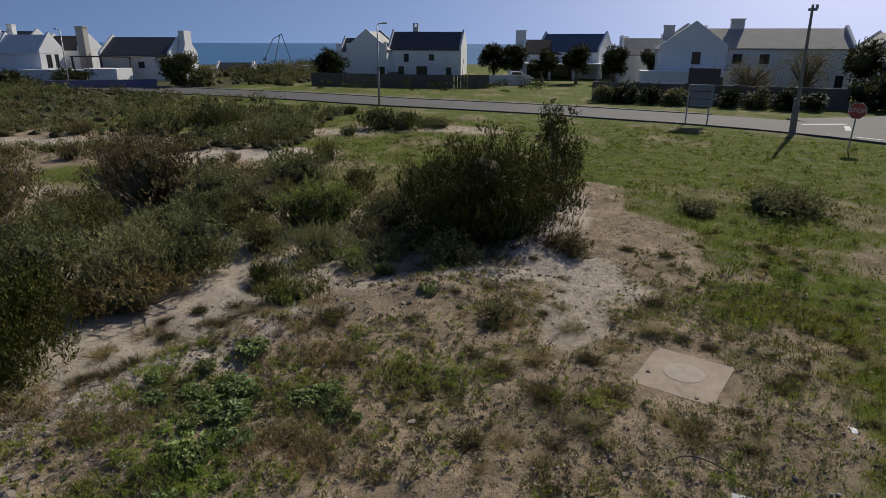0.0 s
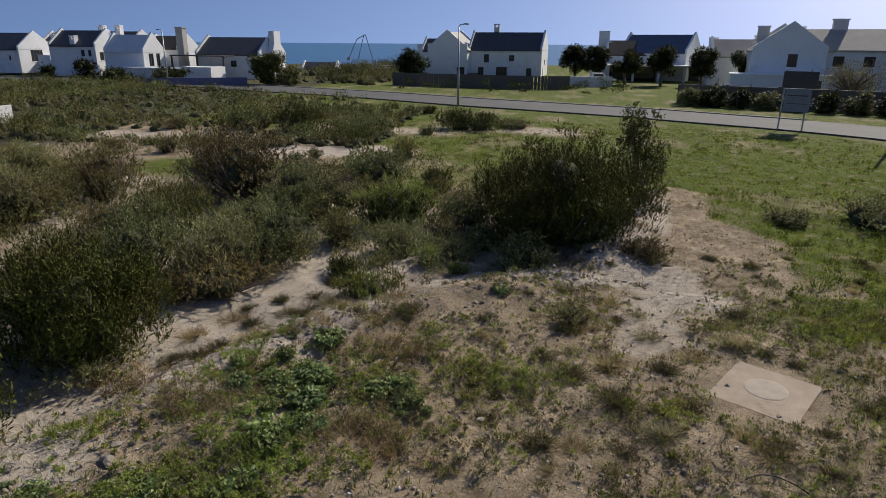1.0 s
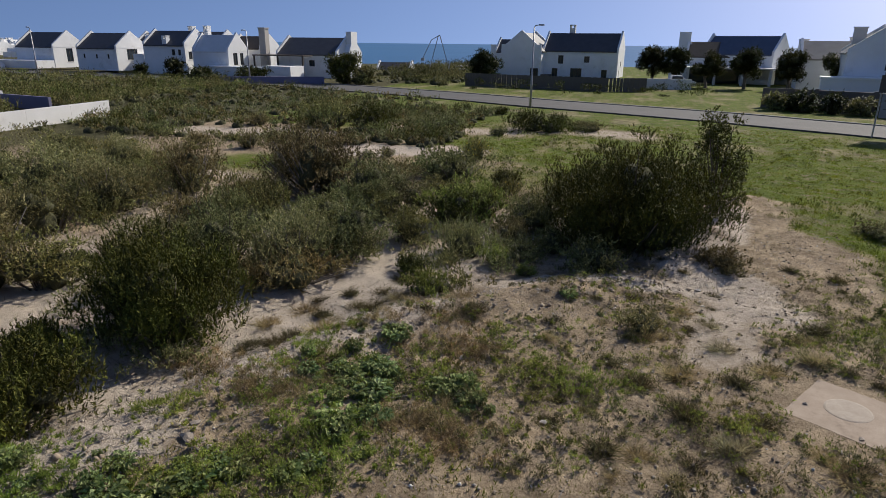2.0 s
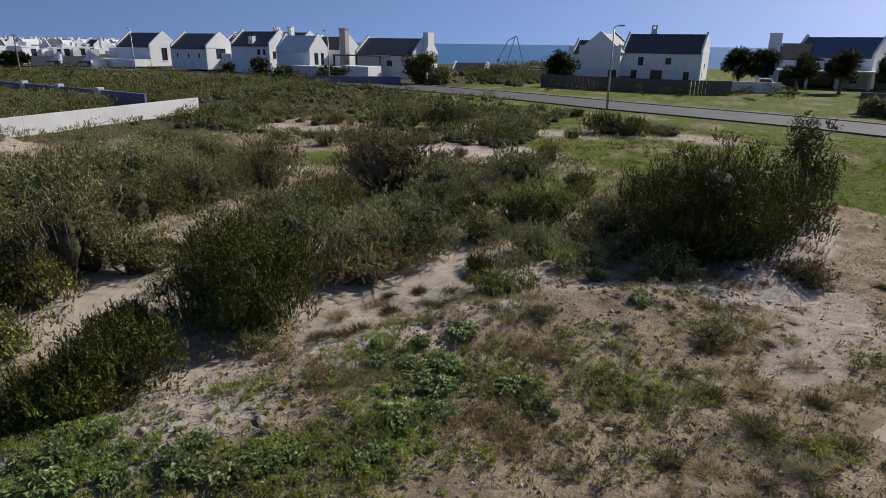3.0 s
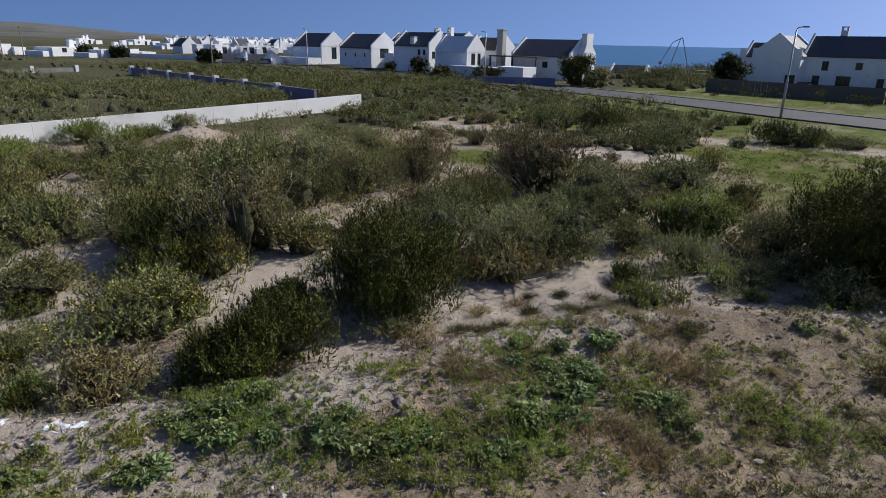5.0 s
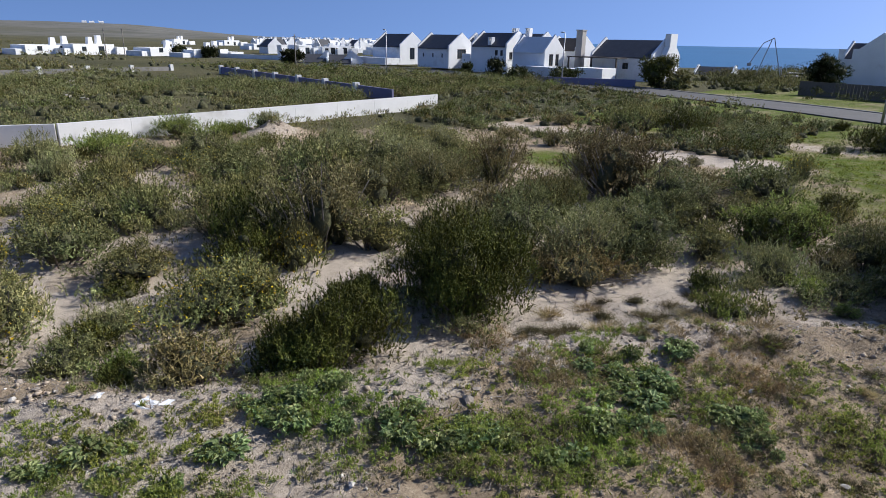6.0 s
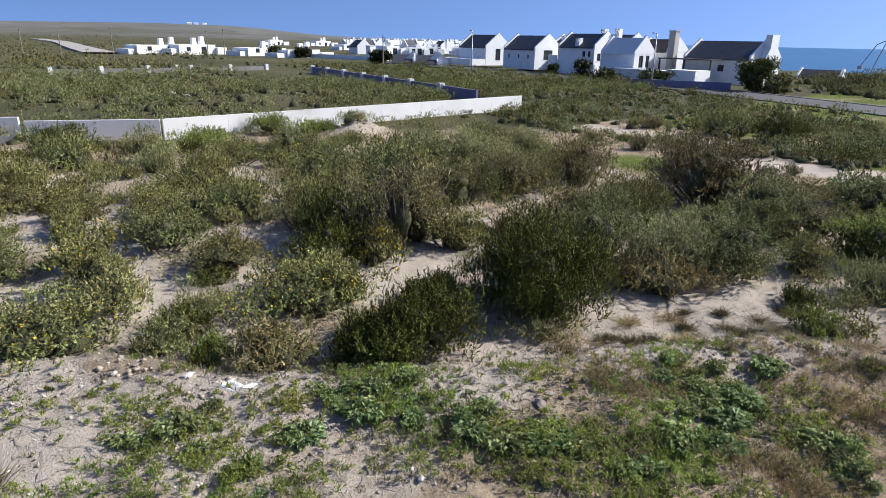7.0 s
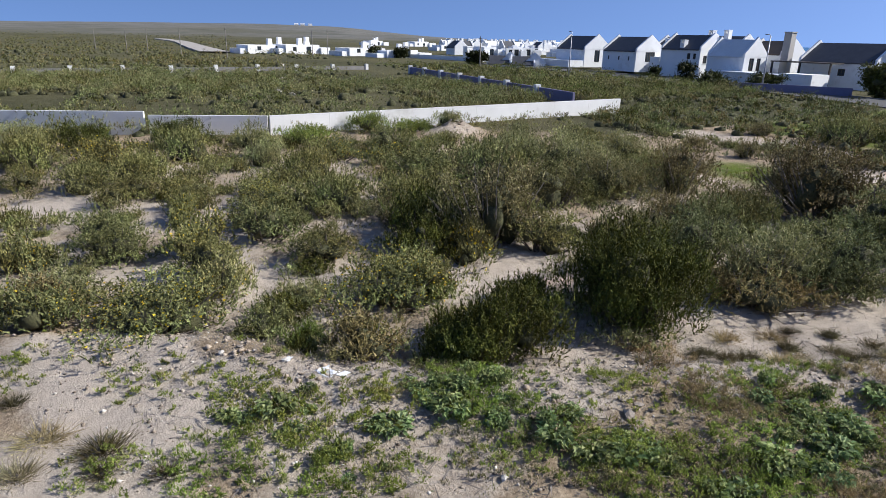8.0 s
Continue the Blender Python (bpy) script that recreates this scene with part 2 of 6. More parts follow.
LEAF_LAWN = leafy("coarse_grass_clumps", [(0.06, 0.075, 0.02), (0.12, 0.15, 0.03), (0.24, 0.27, 0.05)], 0.45)
LEAF_TREE = leafy("tree_leaves", [(0.02, 0.028, 0.01), (0.035, 0.045, 0.014), (0.055, 0.065, 0.022)])
BLADE_GREEN = leafy("grass_blades", [(0.102, 0.128, 0.010), (0.187, 0.225, 0.017), (0.297, 0.297, 0.051)], 0.5)
BLADE_DRY = leafy("dry_grass_blades", [(0.3, 0.255, 0.17), (0.45, 0.39, 0.27), (0.6, 0.53, 0.39)], 0.5)
BLADE_DARK = leafy("dark_tuft_blades", [(0.07, 0.065, 0.04), (0.12, 0.105, 0.065), (0.2, 0.18, 0.11)], 0.35)
STRAW = leafy("dead_stems", [(0.2, 0.15, 0.1), (0.32, 0.25, 0.17), (0.46, 0.37, 0.26)], 0.2)
PETAL = leafy("yellow_petals", [(0.72, 0.56, 0.03), (0.82, 0.68, 0.08)], 0.3)
PETAL_WHITE = leafy("white_petals", [(0.6, 0.6, 0.55), (0.75, 0.75, 0.7)], 0.3)


# ---- building blocks ----
def finish(name, bm, material, smooth=False):
    me = bpy.data.meshes.new(name)
    bm.to_mesh(me)
    bm.free()
    me.materials.append(material)
    if smooth:
        me.polygons.foreach_set("use_smooth", [True] * len(me.polygons))
    return me


def part(name, bm, material, parent, label="", smooth=False):
    ob = new(name, finish(name, bm, material, smooth))
    ob.parent = parent
    return tagged(ob, label)


def thing(name, m, label, category, group="", kind=""):
    ob = new(name)
    ob.matrix_world = m
    ob.empty_display_size = 0.2
    return tagged(ob, label, category, group, kind)


def triangles(name, corners, material):
    """A mesh of loose triangles from an (n, 3, 3) array."""
    me = bpy.data.meshes.new(name)
    n = len(corners)
    me.vertices.add(3 * n)
    me.loops.add(3 * n)
    me.polygons.add(n)
    me.vertices.foreach_set("co", np.ascontiguousarray(corners, np.float32).ravel())
    me.loops.foreach_set("vertex_index", np.arange(3 * n, dtype=np.int32))
    me.polygons.foreach_set("loop_start", np.arange(0, 3 * n, 3, dtype=np.int32))
    me.update(calc_edges=True)
    me.materials.append(material)
    return me


def box(bm, x0, x1, y0, y1, z0, z1):
    v = [bm.verts.new((x, y, z)) for z in (z0, z1) for y in (y0, y1) for x in (x0, x1)]
    for f in ((0, 2, 3, 1), (4, 5, 7, 6), (0, 1, 5, 4), (1, 3, 7, 5), (3, 2, 6, 7), (2, 0, 4, 6)):
        bm.faces.new([v[i] for i in f])
    return v


def boxes(*ranges):
    bm = bmesh.new()
    for r in ranges:
        box(bm, *r)
    return bm


def prism(bm, outline, y0, y1):
    """A solid from an (x, z) outline, from y0 to y1."""
    a = [bm.verts.new((x, y0, z)) for x, z in outline]
    b = [bm.verts.new((x, y1, z)) for x, z in outline]
    bm.faces.new(a)
    bm.faces.new(b[::-1])
    for i in range(len(a)):
        j = (i + 1) % len(a)
        bm.faces.new((a[j], a[i], b[i], b[j]))


def tube(bm, points, radii, sides=6):
    """A tapered tube along points."""
    rings = []
    for i, p in enumerate(points):
        p = Vector(p)
        d = (Vector(points[min(i + 1, len(points) - 1)]) - Vector(points[max(i - 1, 0)])).normalized()
        s = d.orthogonal().normalized()
        u = d.cross(s)
        rings.append([bm.verts.new(p + radii[i] * (math.cos(k) * s + math.sin(k) * u)) for k in (2 * math.pi * q / sides for q in range(sides))])
    for a, b in zip(rings, rings[1:]):
        for i in range(sides):
            j = (i + 1) % sides
            bm.faces.new((a[i], a[j], b[j], b[i]))
    bm.faces.new(rings[0][::-1])
    bm.faces.new(rings[-1])


def panel(bm, x0, x1, z0, z1, y0, y1, openings=()):
    """A wall panel in one piece, whose openings (x0, x1, z0, z1) go right through."""
    xs = sorted({x0, x1, *(v for o in openings for v in o[:2])})
    zs = sorted({z0, z1, *(v for o in openings for v in o[2:4])})
    corners = {}

    def at(i, j, y):
        key = (i, j, y)
        if key not in corners:
            corners[key] = bm.verts.new((xs[i], y, zs[j]))
        return corners[key]

    def solid(i, j):
        if not (0 <= i < len(xs) - 1 and 0 <= j < len(zs) - 1):
            return False
        cx, cz = (xs[i] + xs[i + 1]) / 2, (zs[j] + zs[j + 1]) / 2
        return not any(o[0] < cx < o[1] and o[2] < cz < o[3] for o in openings)

    for i in range(len(xs) - 1):
        for j in range(len(zs) - 1):
            if not solid(i, j):
                continue
            bm.faces.new((at(i, j, y0), at(i + 1, j, y0), at(i + 1, j + 1, y0), at(i, j + 1, y0)))
            bm.faces.new((at(i, j, y1), at(i, j + 1, y1), at(i + 1, j + 1, y1), at(i + 1, j, y1)))
            for di, dj, a, b in ((-1, 0, (i, j + 1), (i, j)), (1, 0, (i + 1, j), (i + 1, j + 1)), (0, -1, (i, j), (i + 1, j)), (0, 1, (i + 1, j + 1), (i, j + 1))):
                if not solid(i + di, j + dj):
                    bm.faces.new((at(*a, y0), at(*a, y1), at(*b, y1), at(*b, y0)))


def smoothstep(a, b, x):
    t = np.clip((x - a) / (b - a), 0, 1)
    return t * t * (3 - 2 * t)


def fbm(x, y, scale, seed=0.0):
    """Cheap smooth noise on arrays, about -1 to 1."""
    out = np.zeros_like(np.asarray(x, float))
    amp = 1.0
    for k in range(4):
        f, p = scale * 2.03**k, seed + 1.7 * k
        u, v = x * f + 0.5 * np.sin(y * f * 0.7 + p), y * f + 0.5 * np.sin(x * f * 0.8 - p)
        out += amp * np.sin(u * 1.1 + v * 0.45 + p * 2.1) * np.sin(v * 0.95 - u * 0.38 + p * 1.3)
        amp *= 0.55
    return out


# ---- the ground ----
CREST = [(-60, -30), (-14, -2.4), (-11, 1.7), (-9.3, 2.8), (-7.2, 5.2), (-6.0, 6.6), (-4.9, 9.6), (-3.4, 11.5), (-1.8, 12.8), (-0.3, 13.9), (1.7, 15.5), (3.2, 19.0), (6, 26), (12, 40)]


def beyond_crest(x, y):
    """Signed distance to the rim of the hollow, positive inside it."""
    best = np.full(np.shape(x), 1e9)
    side = np.zeros(np.shape(x))
    for (ax, ay), (bx, by) in zip(CREST, CREST[1:]):
        dx, dy = bx - ax, by - ay
        t = np.clip(((x - ax) * dx + (y - ay) * dy) / (dx * dx + dy * dy), 0, 1)
        d = np.hypot(x - ax - t * dx, y - ay - t * dy)
        s = np.sign(dx * (y - ay) - dy * (x - ax))
        side = np.where(d < best, s, side)
        best = np.minimum(d, best)
    return best * side


def ground_height(x, y):
    x, y = np.asarray(x, float), np.asarray(y, float)
    d = np.hypot(x, y)
    near = 1 - smoothstep(30, 60, d)
    s = beyond_crest(x, y)
    z = -0.32 * smoothstep(-0.2, 1.6, s) * (1 - smoothstep(5, 13, s)) * near
    z += (0.16 + 0.07 * fbm(x, y, 1.1, 6.0)) * np.exp(-((s + 0.3) / 0.75) ** 2) * near
    z += (0.05 * fbm(x, y, 0.55) + 0.022 * fbm(x, y, 2.3, 3.0)) * near
    # clods and footprints, deeper in loose sand and on the bank
    loose = 0.5 + 0.5 * np.exp(-((s - 0.6) / 2.2) ** 2)
    z += 0.045 * loose * (np.abs(fbm(x, y, 5.2, 1.5)) - 0.5) * (1 - smoothstep(18, 30, d))
    z += 0.016 * loose * fbm(x, y, 12.0, 2.5) * (1 - smoothstep(12, 20, d))
    flat = 1 - smoothstep(1.0, 1.7, np.hypot(x - 4.12, y - 9.55))
    z = z * (1 - flat)
    z += 0.25 * fbm(x, y, 0.035, 5.0) * smoothstep(30, 80, d) * (1 - smoothstep(60, 90, d) * 0.5)
    # a spoil heap before the boundary wall
    z += (0.55 + 0.25 * fbm(x, y, 2.0, 8.0)) * np.exp(-((x + 30.8) / 1.6) ** 4 - ((y - 21.0) / 1.8) ** 4)
    # the road bed is level
    z *= 1 - 0.9 * (smoothstep(38, 46, y) * smoothstep(-60, -30, x))
    # down to the shore, and up to the low hill
    bearing = np.degrees(np.arctan2(-x, y))
    shore = np.where(bearing < 38, 168.0, 168.0 + (np.clip(bearing, 38, 60) - 38) * 42)
    z -= 12 * smoothstep(0, 60, d - shore) * (bearing > -120) * (1 - smoothstep(58, 66, bearing))
    hill = smoothstep(44, 67, bearing) * (1 - 0.22 * smoothstep(72, 92, bearing)) * (1 - smoothstep(140, 170, bearing))
    z += hill * (smoothstep(400, 2300, d) * 33 + 2 * fbm(x, y, 0.004, 2.0) * smoothstep(300, 900, d))
    return z


SAND = [  # x, y, reach in x, reach in y, strength
    (-5.4, 11.4, 2.2, 2.6, 1.0), (-5.6, 9.2, 1.4, 1.6, 0.9), (-5.5, 14.6, 1.2, 1.6, 1.0), (-0.2, 14.4, 2.6, 0.9, 1.0), (2.7, 16.5, 1.3, 3.0, 1.0),
    (3.6, 14.0, 1.4, 2.0, 0.75), (4.2, 20.5, 0.8, 2.0, 0.8), (2.9, 12.0, 1.3, 1.6, 0.6), (-10.8, 0.2, 2.6, 2.0, 1.0), (-8.8, -0.5, 2.0, 1.6, 1.0), (-8.2, 2.6, 1.5, 0.8, 0.8),
    (-8.0, 2.4, 1.6, 1.6, 0.75), (-6.4, 3.6, 1.2, 1.6, 0.6), (-9.6, 1.2, 1.4, 1.2, 0.85),
    (-6.4, 6.4, 1.2, 0.8, 0.8), (-7.6, 7.2, 1.0, 0.7, 0.8), (-8.3, 4.0, 1.3, 0.5, 0.8), (-7.0, 5.5, 1.1, 0.5, 0.8),
]
SAND_FAR = [(-15.5, 2.2, 2.3, 0.9, 1.0), (-18.6, 4.0, 2.0, 1.0, 1.0), (-21.5, 2.6, 1.8, 1.0, 1.0), (-24.3, 0.2, 1.2, 2.4, 1.0), (-13.6, 5.6, 1.2, 1.0, 1.0), (-11.4, 8.3, 1.7, 1.2, 0.9), (-13.8, 3.2, 1.0, 0.6, 1.0), (-19.7, 0.0, 1.2, 0.8, 0.8), (-25.6, 10.0, 0.9, 0.9, 0.8), (-30.6, 20.6, 1.5, 2.0, 0.6), (-11.6, 30.4, 1.7, 1.3, 0.9), (-7.6, 31.8, 2.4, 1.0, 0.9)]
SAND_FAR += [(-12.5, 7.8, 1.0, 1.4, 0.9), (-16.9, 1.2, 0.8, 1.2, 1.0), (-20.2, 4.4, 1.4, 1.0, 1.0), (-15.5, 3.9, 1.6, 0.8, 1.0), (-12.3, 3.1, 0.8, 0.5, 1.0), (-13.9, 3.2, 1.2, 0.6, 1.0), (-16.4, 7.7, 1.2, 0.9, 1.0), (-11.7, 7.9, 1.3, 1.0, 1.0), (-10.1, 5.7, 0.7, 0.5, 1.0), (-14.0, 6.2, 0.8, 0.5, 1.0), (-7.2, 11.9, 1.6, 1.3, 1.0), (-5.7, 13.4, 1.4, 1.4, 1.0), (-5.6, 15.3, 1.2, 1.2, 1.0)]
LIGHT_SOIL = [(-1.0, 41.5, 6.0, 1.6, 0.6), (-10.0, 40.0, 7.0, 2.2, 0.62), (-21.0, 35.5, 9.0, 2.4, 0.66), (-28, 30.0, 4.0, 2.2, 0.55), (-9.0, 31.6, 4.2, 1.4, 1.0), (-15.2, 23.0, 1.6, 1.2, 0.7), (-49.3, 7.2, 1.2, 0.6, 1.0), (-52, -9, 1.0, 1.4, 0.9)]


def open_sand(x, y):
    """Weight of the bare sand patches alone."""
    wob_x, wob_y = x + 0.5 * fbm(x, y, 0.9, 9.0), y + 0.5 * fbm(x, y, 0.9, 4.0)
    sand = np.zeros_like(x)
    for cx, cy, rx, ry, w in SAND + SAND_FAR + LIGHT_SOIL:
        r = np.hypot((wob_x - cx) / rx, (wob_y - cy) / ry)
        sand = np.maximum(sand, w * (1 - smoothstep(0.65, 1.25, r)))
    return sand


def ground_cover(x, y):
    """Weights of sand, short grass and scrub at places of the plan."""
    sand = open_sand(x, y)
    d = np.hypot(x, y)
    within = smoothstep(0.3, 1.5, beyond_crest(x, y)) * (1 - smoothstep(26, 36, d)) * (1 - smoothstep(18, 26, y))
    sand = np.maximum(sand, within * (0.62 + 0.3 * fbm(x, y, 0.6, 2.0)))
    edge = np.interp(y, [0, 8, 11, 16, 24, 36, 45], [4.6, 4.3, 4.9, 6.0, 5.8, -14, -30]) + 1.2 * fbm(x, y, 0.4, 1.0)
    lawn = smoothstep(-0.8, 1.5, x - edge) * (1 - (0.35 + 0.3 * (1 - smoothstep(12, 22, y))) * smoothstep(-0.1, 0.8, fbm(x, y, 0.6, 7.0)))
    strip = np.exp(-((y - 27.5 - 0.12 * x) / 3.2) ** 2) * smoothstep(-20, -13, x) + np.exp(-(((x + 16) / 3.0) ** 2 + ((y - 27) / 2.2) ** 2))
    green = np.clip(0.75 * lawn + 0.6 * strip, 0, 0.85)
    near_weeds = np.exp(-((x + 2.6) / 2.6) ** 2 - ((y - 7.2) / 2.2) ** 2) + np.exp(-((x + 6.6) / 2.4) ** 2 - ((y - 3.4) / 1.8) ** 2)
    green = np.maximum(green, 0.2 * near_weeds)
    green *= 1 - sand
    scrub = smoothstep(0.5, 3.0, beyond_crest(x, y)) * (1 - sand) * (1 - np.clip(green * 1.3, 0, 1)) * 0.3
    scrub *= 1 - smoothstep(15, 30, d) * 0.5
    scrub = np.maximum(scrub, smoothstep(34, 44, d) * 0.85 * (x < -26))
    return sand, green, scrub


def graded(lo, hi, step, low_end, high_end, growth):
    mid = list(np.arange(lo, hi + 1e-6, step))
    up, s = [], step
    v = mid[-1]
    while v < high_end:
        s *= growth
        v += s
        up.append(v)
    down, s = [], step
    v = mid[0]
    while v > low_end:
        s *= growth
        v -= s
        down.append(v)
    return np.array(down[::-1] + mid + up)


def build_ground():
    xs = graded(-13, 7, 0.125, -3600, 2500, 1.06)
    ys = graded(-1.5, 17.5, 0.125, -1500, 3600, 1.06)
    gx, gy = np.meshgrid(xs, ys)
    gz = ground_height(gx, gy)
    nx, ny = len(xs), len(ys)
    me = bpy.data.meshes.new("ground")
    index = np.arange(nx * ny).reshape(ny, nx)
    quads = np.stack([index[:-1, :-1], index[:-1, 1:], index[1:, 1:], index[1:, :-1]], -1).reshape(-1, 4)
    me.vertices.add(nx * ny)
    me.vertices.foreach_set("co", np.stack([gx, gy, gz], -1).astype(np.float32).ravel())
    me.loops.add(quads.size)
    me.loops.foreach_set("vertex_index", quads.astype(np.int32).ravel())
    me.polygons.add(len(quads))
    me.polygons.foreach_set("loop_start", np.arange(0, quads.size, 4, dtype=np.int32))
    me.update(calc_edges=True)
    me.polygons.foreach_set("use_smooth", np.ones(len(quads), bool))
    layer = me.color_attributes.new("cover", "FLOAT_COLOR", "POINT")
    sand, green, scrub = ground_cover(gx, gy)
    # Weight of the painted haze, growing with distance.
    haze = smoothstep(500, 1300, np.hypot(gx, gy) + 200 * fbm(gx, gy, 0.006, 3.0))
    layer.data.foreach_set("color", np.stack([sand, green, scrub, haze], -1).astype(np.float32).ravel())
    me.materials.append(GROUND)
    tagged(new("ground", me), "sandy vacant plot with short grass and low coastal scrub", "ground", kind="structure")


build_ground()


def sea_material():
    m, n, l, b = node_material("sea_water")
    at = n.new("ShaderNodeTexCoord").outputs["Object"]
    waves = noise_node(n, l, 0.12, 8, 0.7, at)
    l.new(ramp(n, l, noise_node(n, l, 0.004, 5, 0.6, at), [(0.35, (0.016, 0.095, 0.2)), (0.65, (0.03, 0.13, 0.25))]), b.inputs["Base Color"])
    b.inputs["Roughness"].default_value = 0.35
    b.inputs["Specular IOR Level"].default_value = 0.28
    add_bump(n, l, b, waves, 0.6, 0.6)
    return m


bm = bmesh.new()
for corner in ((-4500, 100), (4500, 100), (4500, 4800), (-4500, 4800)):
    bm.verts.new((*corner, -7.0))
bm.faces.new(bm.verts)
sea = new("water", finish("water", bm, sea_material()))
tagged(sea, "calm blue sea reaching to the horizon", "sea", kind="structure")

# ---- road ----
MAIN = [(-120, 94), (-80, 87), (-44, 78.5), (-24, 70.3), (-14, 65.6), (-5.3, 60.5), (2, 57), (9.5, 53.2), (14, 50.2), (19, 47), (24, 42.6), (28.5, 36.5), (32, 28), (34, 15), (35, -10)]
SIDE = [(26, 44.5), (33, 45.5), (42, 50), (60, 62), (90, 84)]


def smooth_line(points, step=1.5):
    """A rounded line through the points."""
    p = [Vector((*q, 0)) for q in points]
    out = []
    for i in range(len(p) - 1):
        a, b, c, d = p[max(i - 1, 0)], p[i], p[i + 1], p[min(i + 2, len(p) - 1)]
        n = max(2, int((c - b).length / step))
        for k in range(n):
            t = k / n
            out.append(0.5 * ((2 * b) + (c - a) * t + (2 * a - 5 * b + 4 * c - d) * t * t + (3 * b - a - 3 * c + d) * t**3))
    return out + [p[-1]]


def ribbon(points, inner, outer, top, foot):
    """A strip with sides along a line, from inner to outer metres to its right."""
    line = smooth_line(points)
    bm = bmesh.new()
    rows = []
    for i, p in enumerate(line):
        d = (line[min(i + 1, len(line) - 1)] - line[max(i - 1, 0)]).normalized()
        r = Vector((d.y, -d.x, 0))
        a, b = p + inner * r, p + outer * r
        rows.append([bm.verts.new((q.x, q.y, z)) for q, z in ((a, foot), (a, top), (b, top), (b, foot))])
    for s, t in zip(rows, rows[1:]):
        for i in range(3):
            bm.faces.new((s[i], t[i], t[i + 1], s[i + 1]))
    bmesh.ops.recalc_face_normals(bm, faces=bm.faces)
    return bm


tagged(new("road", finish("road", ribbon(MAIN, -3.4, 3.4, 0.1, -0.6), ASPHALT)), "worn grey asphalt road curving past the plot", "road", kind="structure")
tagged(new("road_side", finish("road_side", ribbon(SIDE, -3.4, 3.4, 0.106, -0.6), ASPHALT)), "grey asphalt side road meeting the main road", "road", kind="structure")
tagged(new("kerb", finish("kerb", ribbon(MAIN[:10], -3.75, -3.4, 0.17, -0.6), KERB)), "weathered concrete kerb along the road", "kerb", kind="structure")
bm = bmesh.new()
for cx, cy, ang, ln, wd in ((26.3, 44.0, 5, 3.2, 0.5), (26.6, 41.8, 60, 2.6, 0.35), (25.8, 36.3, -52, 4.0, 0.25)):
    c, s = math.cos(radians(ang)), math.sin(radians(ang))
    corners = [(cx + c * u - s * v, cy + s * u + c * v) for u, v in ((-ln / 2, -wd / 2), (ln / 2, -wd / 2), (ln / 2, wd / 2), (-ln / 2, wd / 2))]
    bm.faces.new([bm.verts.new((*q, 0.114)) for q in corners])
tagged(new("road_marking", finish("road_marking", bm, ROAD_PAINT)), "worn white stop lines painted on the asphalt", "road marking", kind="structure")


def track(points, half):
    """A pale sandy track laid over the ground."""
    line = smooth_line(points, 6.0)
    bm = bmesh.new()
    rows = []
    for i, p in enumerate(line):
        d = (line[min(i + 1, len(line) - 1)] - line[max(i - 1, 0)]).normalized()
        a, b = p + half * Vector((d.y, -d.x, 0)), p - half * Vector((d.y, -d.x, 0))
        za = max(float(ground_height(np.array([q.x]), np.array([q.y]))[0]) for q in (a, p, b)) + 0.5
        rows.append([bm.verts.new((q.x, q.y, z)) for q, z in ((a, za - 1.5), (a, za), (b, za), (b, za - 1.5))])
    for s, t in zip(rows, rows[1:]):
        for i in range(3):
            bm.faces.new((s[i], t[i], t[i + 1], s[i + 1]))
    bmesh.ops.recalc_face_normals(bm, faces=bm.faces)
    return bm


TRACK = surface("gravel", (0.3, 0.27, 0.23), (0.42, 0.38, 0.33), 0.1, 0.95, 3.0, 0.3, 0.02)
tagged(new("road_gravel", finish("road_gravel", track([(-188, 49), (-212, 53), (-238, 57.5), (-292, 67), (-350, 78), (-404, 87), (-460, 93), (-520, 98)], 4.0), TRACK)), "pale gravel road winding over the coastal flats", "road", kind="structure")


def level(x, y):
    return float(ground_height(np.array([x]), np.array([y]))[0])


# ---- boundary walls ----
def boundary_wall(name, x0, y0, x1, y1, height, bays, material, label, pier=0.0, pier_above=0.12, thick=0.22, foot=None, step=0.0, shade=None):
    """A plastered wall of bays with piers between them."""
    run = math.hypot(x1 - x0, y1 - y0)
    z = min(level(x0, y0), level(x1, y1)) if foot is None else foot
    wall = thing(name, Matrix.Translation((x0, y0, z)) @ Matrix.Rotation(math.atan2(y1 - y0, x1 - x0), 4, "Z"), label, "wall", kind="structure")
    bay = run / bays
    for i in range(bays):
        part("wall_bay", boxes((i * bay + 0.004, (i + 1) * bay - 0.004, -thick / 2, thick / 2, -0.8, height + step * i)), material, wall)
    if pier:
        for i in range(1, bays + 1):
            part("pier", boxes((i * bay - pier / 2, i * bay + pier / 2, -pier / 2, pier / 2, -0.8, height + step * i + pier_above)), shade or material, wall)
    return wall


boundary_wall("wall_boundary", -35.4, 11.3, -35.2, 40.2, 1.1, 8, WALL_GREY, "long low white plastered boundary wall", foot=0.0)
boundary_wall("wall_corner", -35.4, 11.2, -38.3, 5.5, 1.1, 1, WALL_GREY, "weathered grey-white plastered boundary wall", foot=0.0)
boundary_wall("wall_back", -38.4, 5.3, -47.5, -12.0, 1.3, 3, WALL_GREY, "weathered grey-white plastered boundary wall", foot=0.0)
boundary_wall("wall_shaded", -41.6, 41.5, -88, 52.3, 1.05, 7, WALL_SHADE, "long wall coloured in bluish shade with pale square piers", 0.55, 0.22, shade=WALL_GREY, foot=0.0)
boundary_wall("wall_far", -97.5, -6, -98.5, 50, 0.7, 9, KERB, "low grey boundary wall with small white piers", 0.5, 0.35, shade=WALL_GREY, foot=0.0)


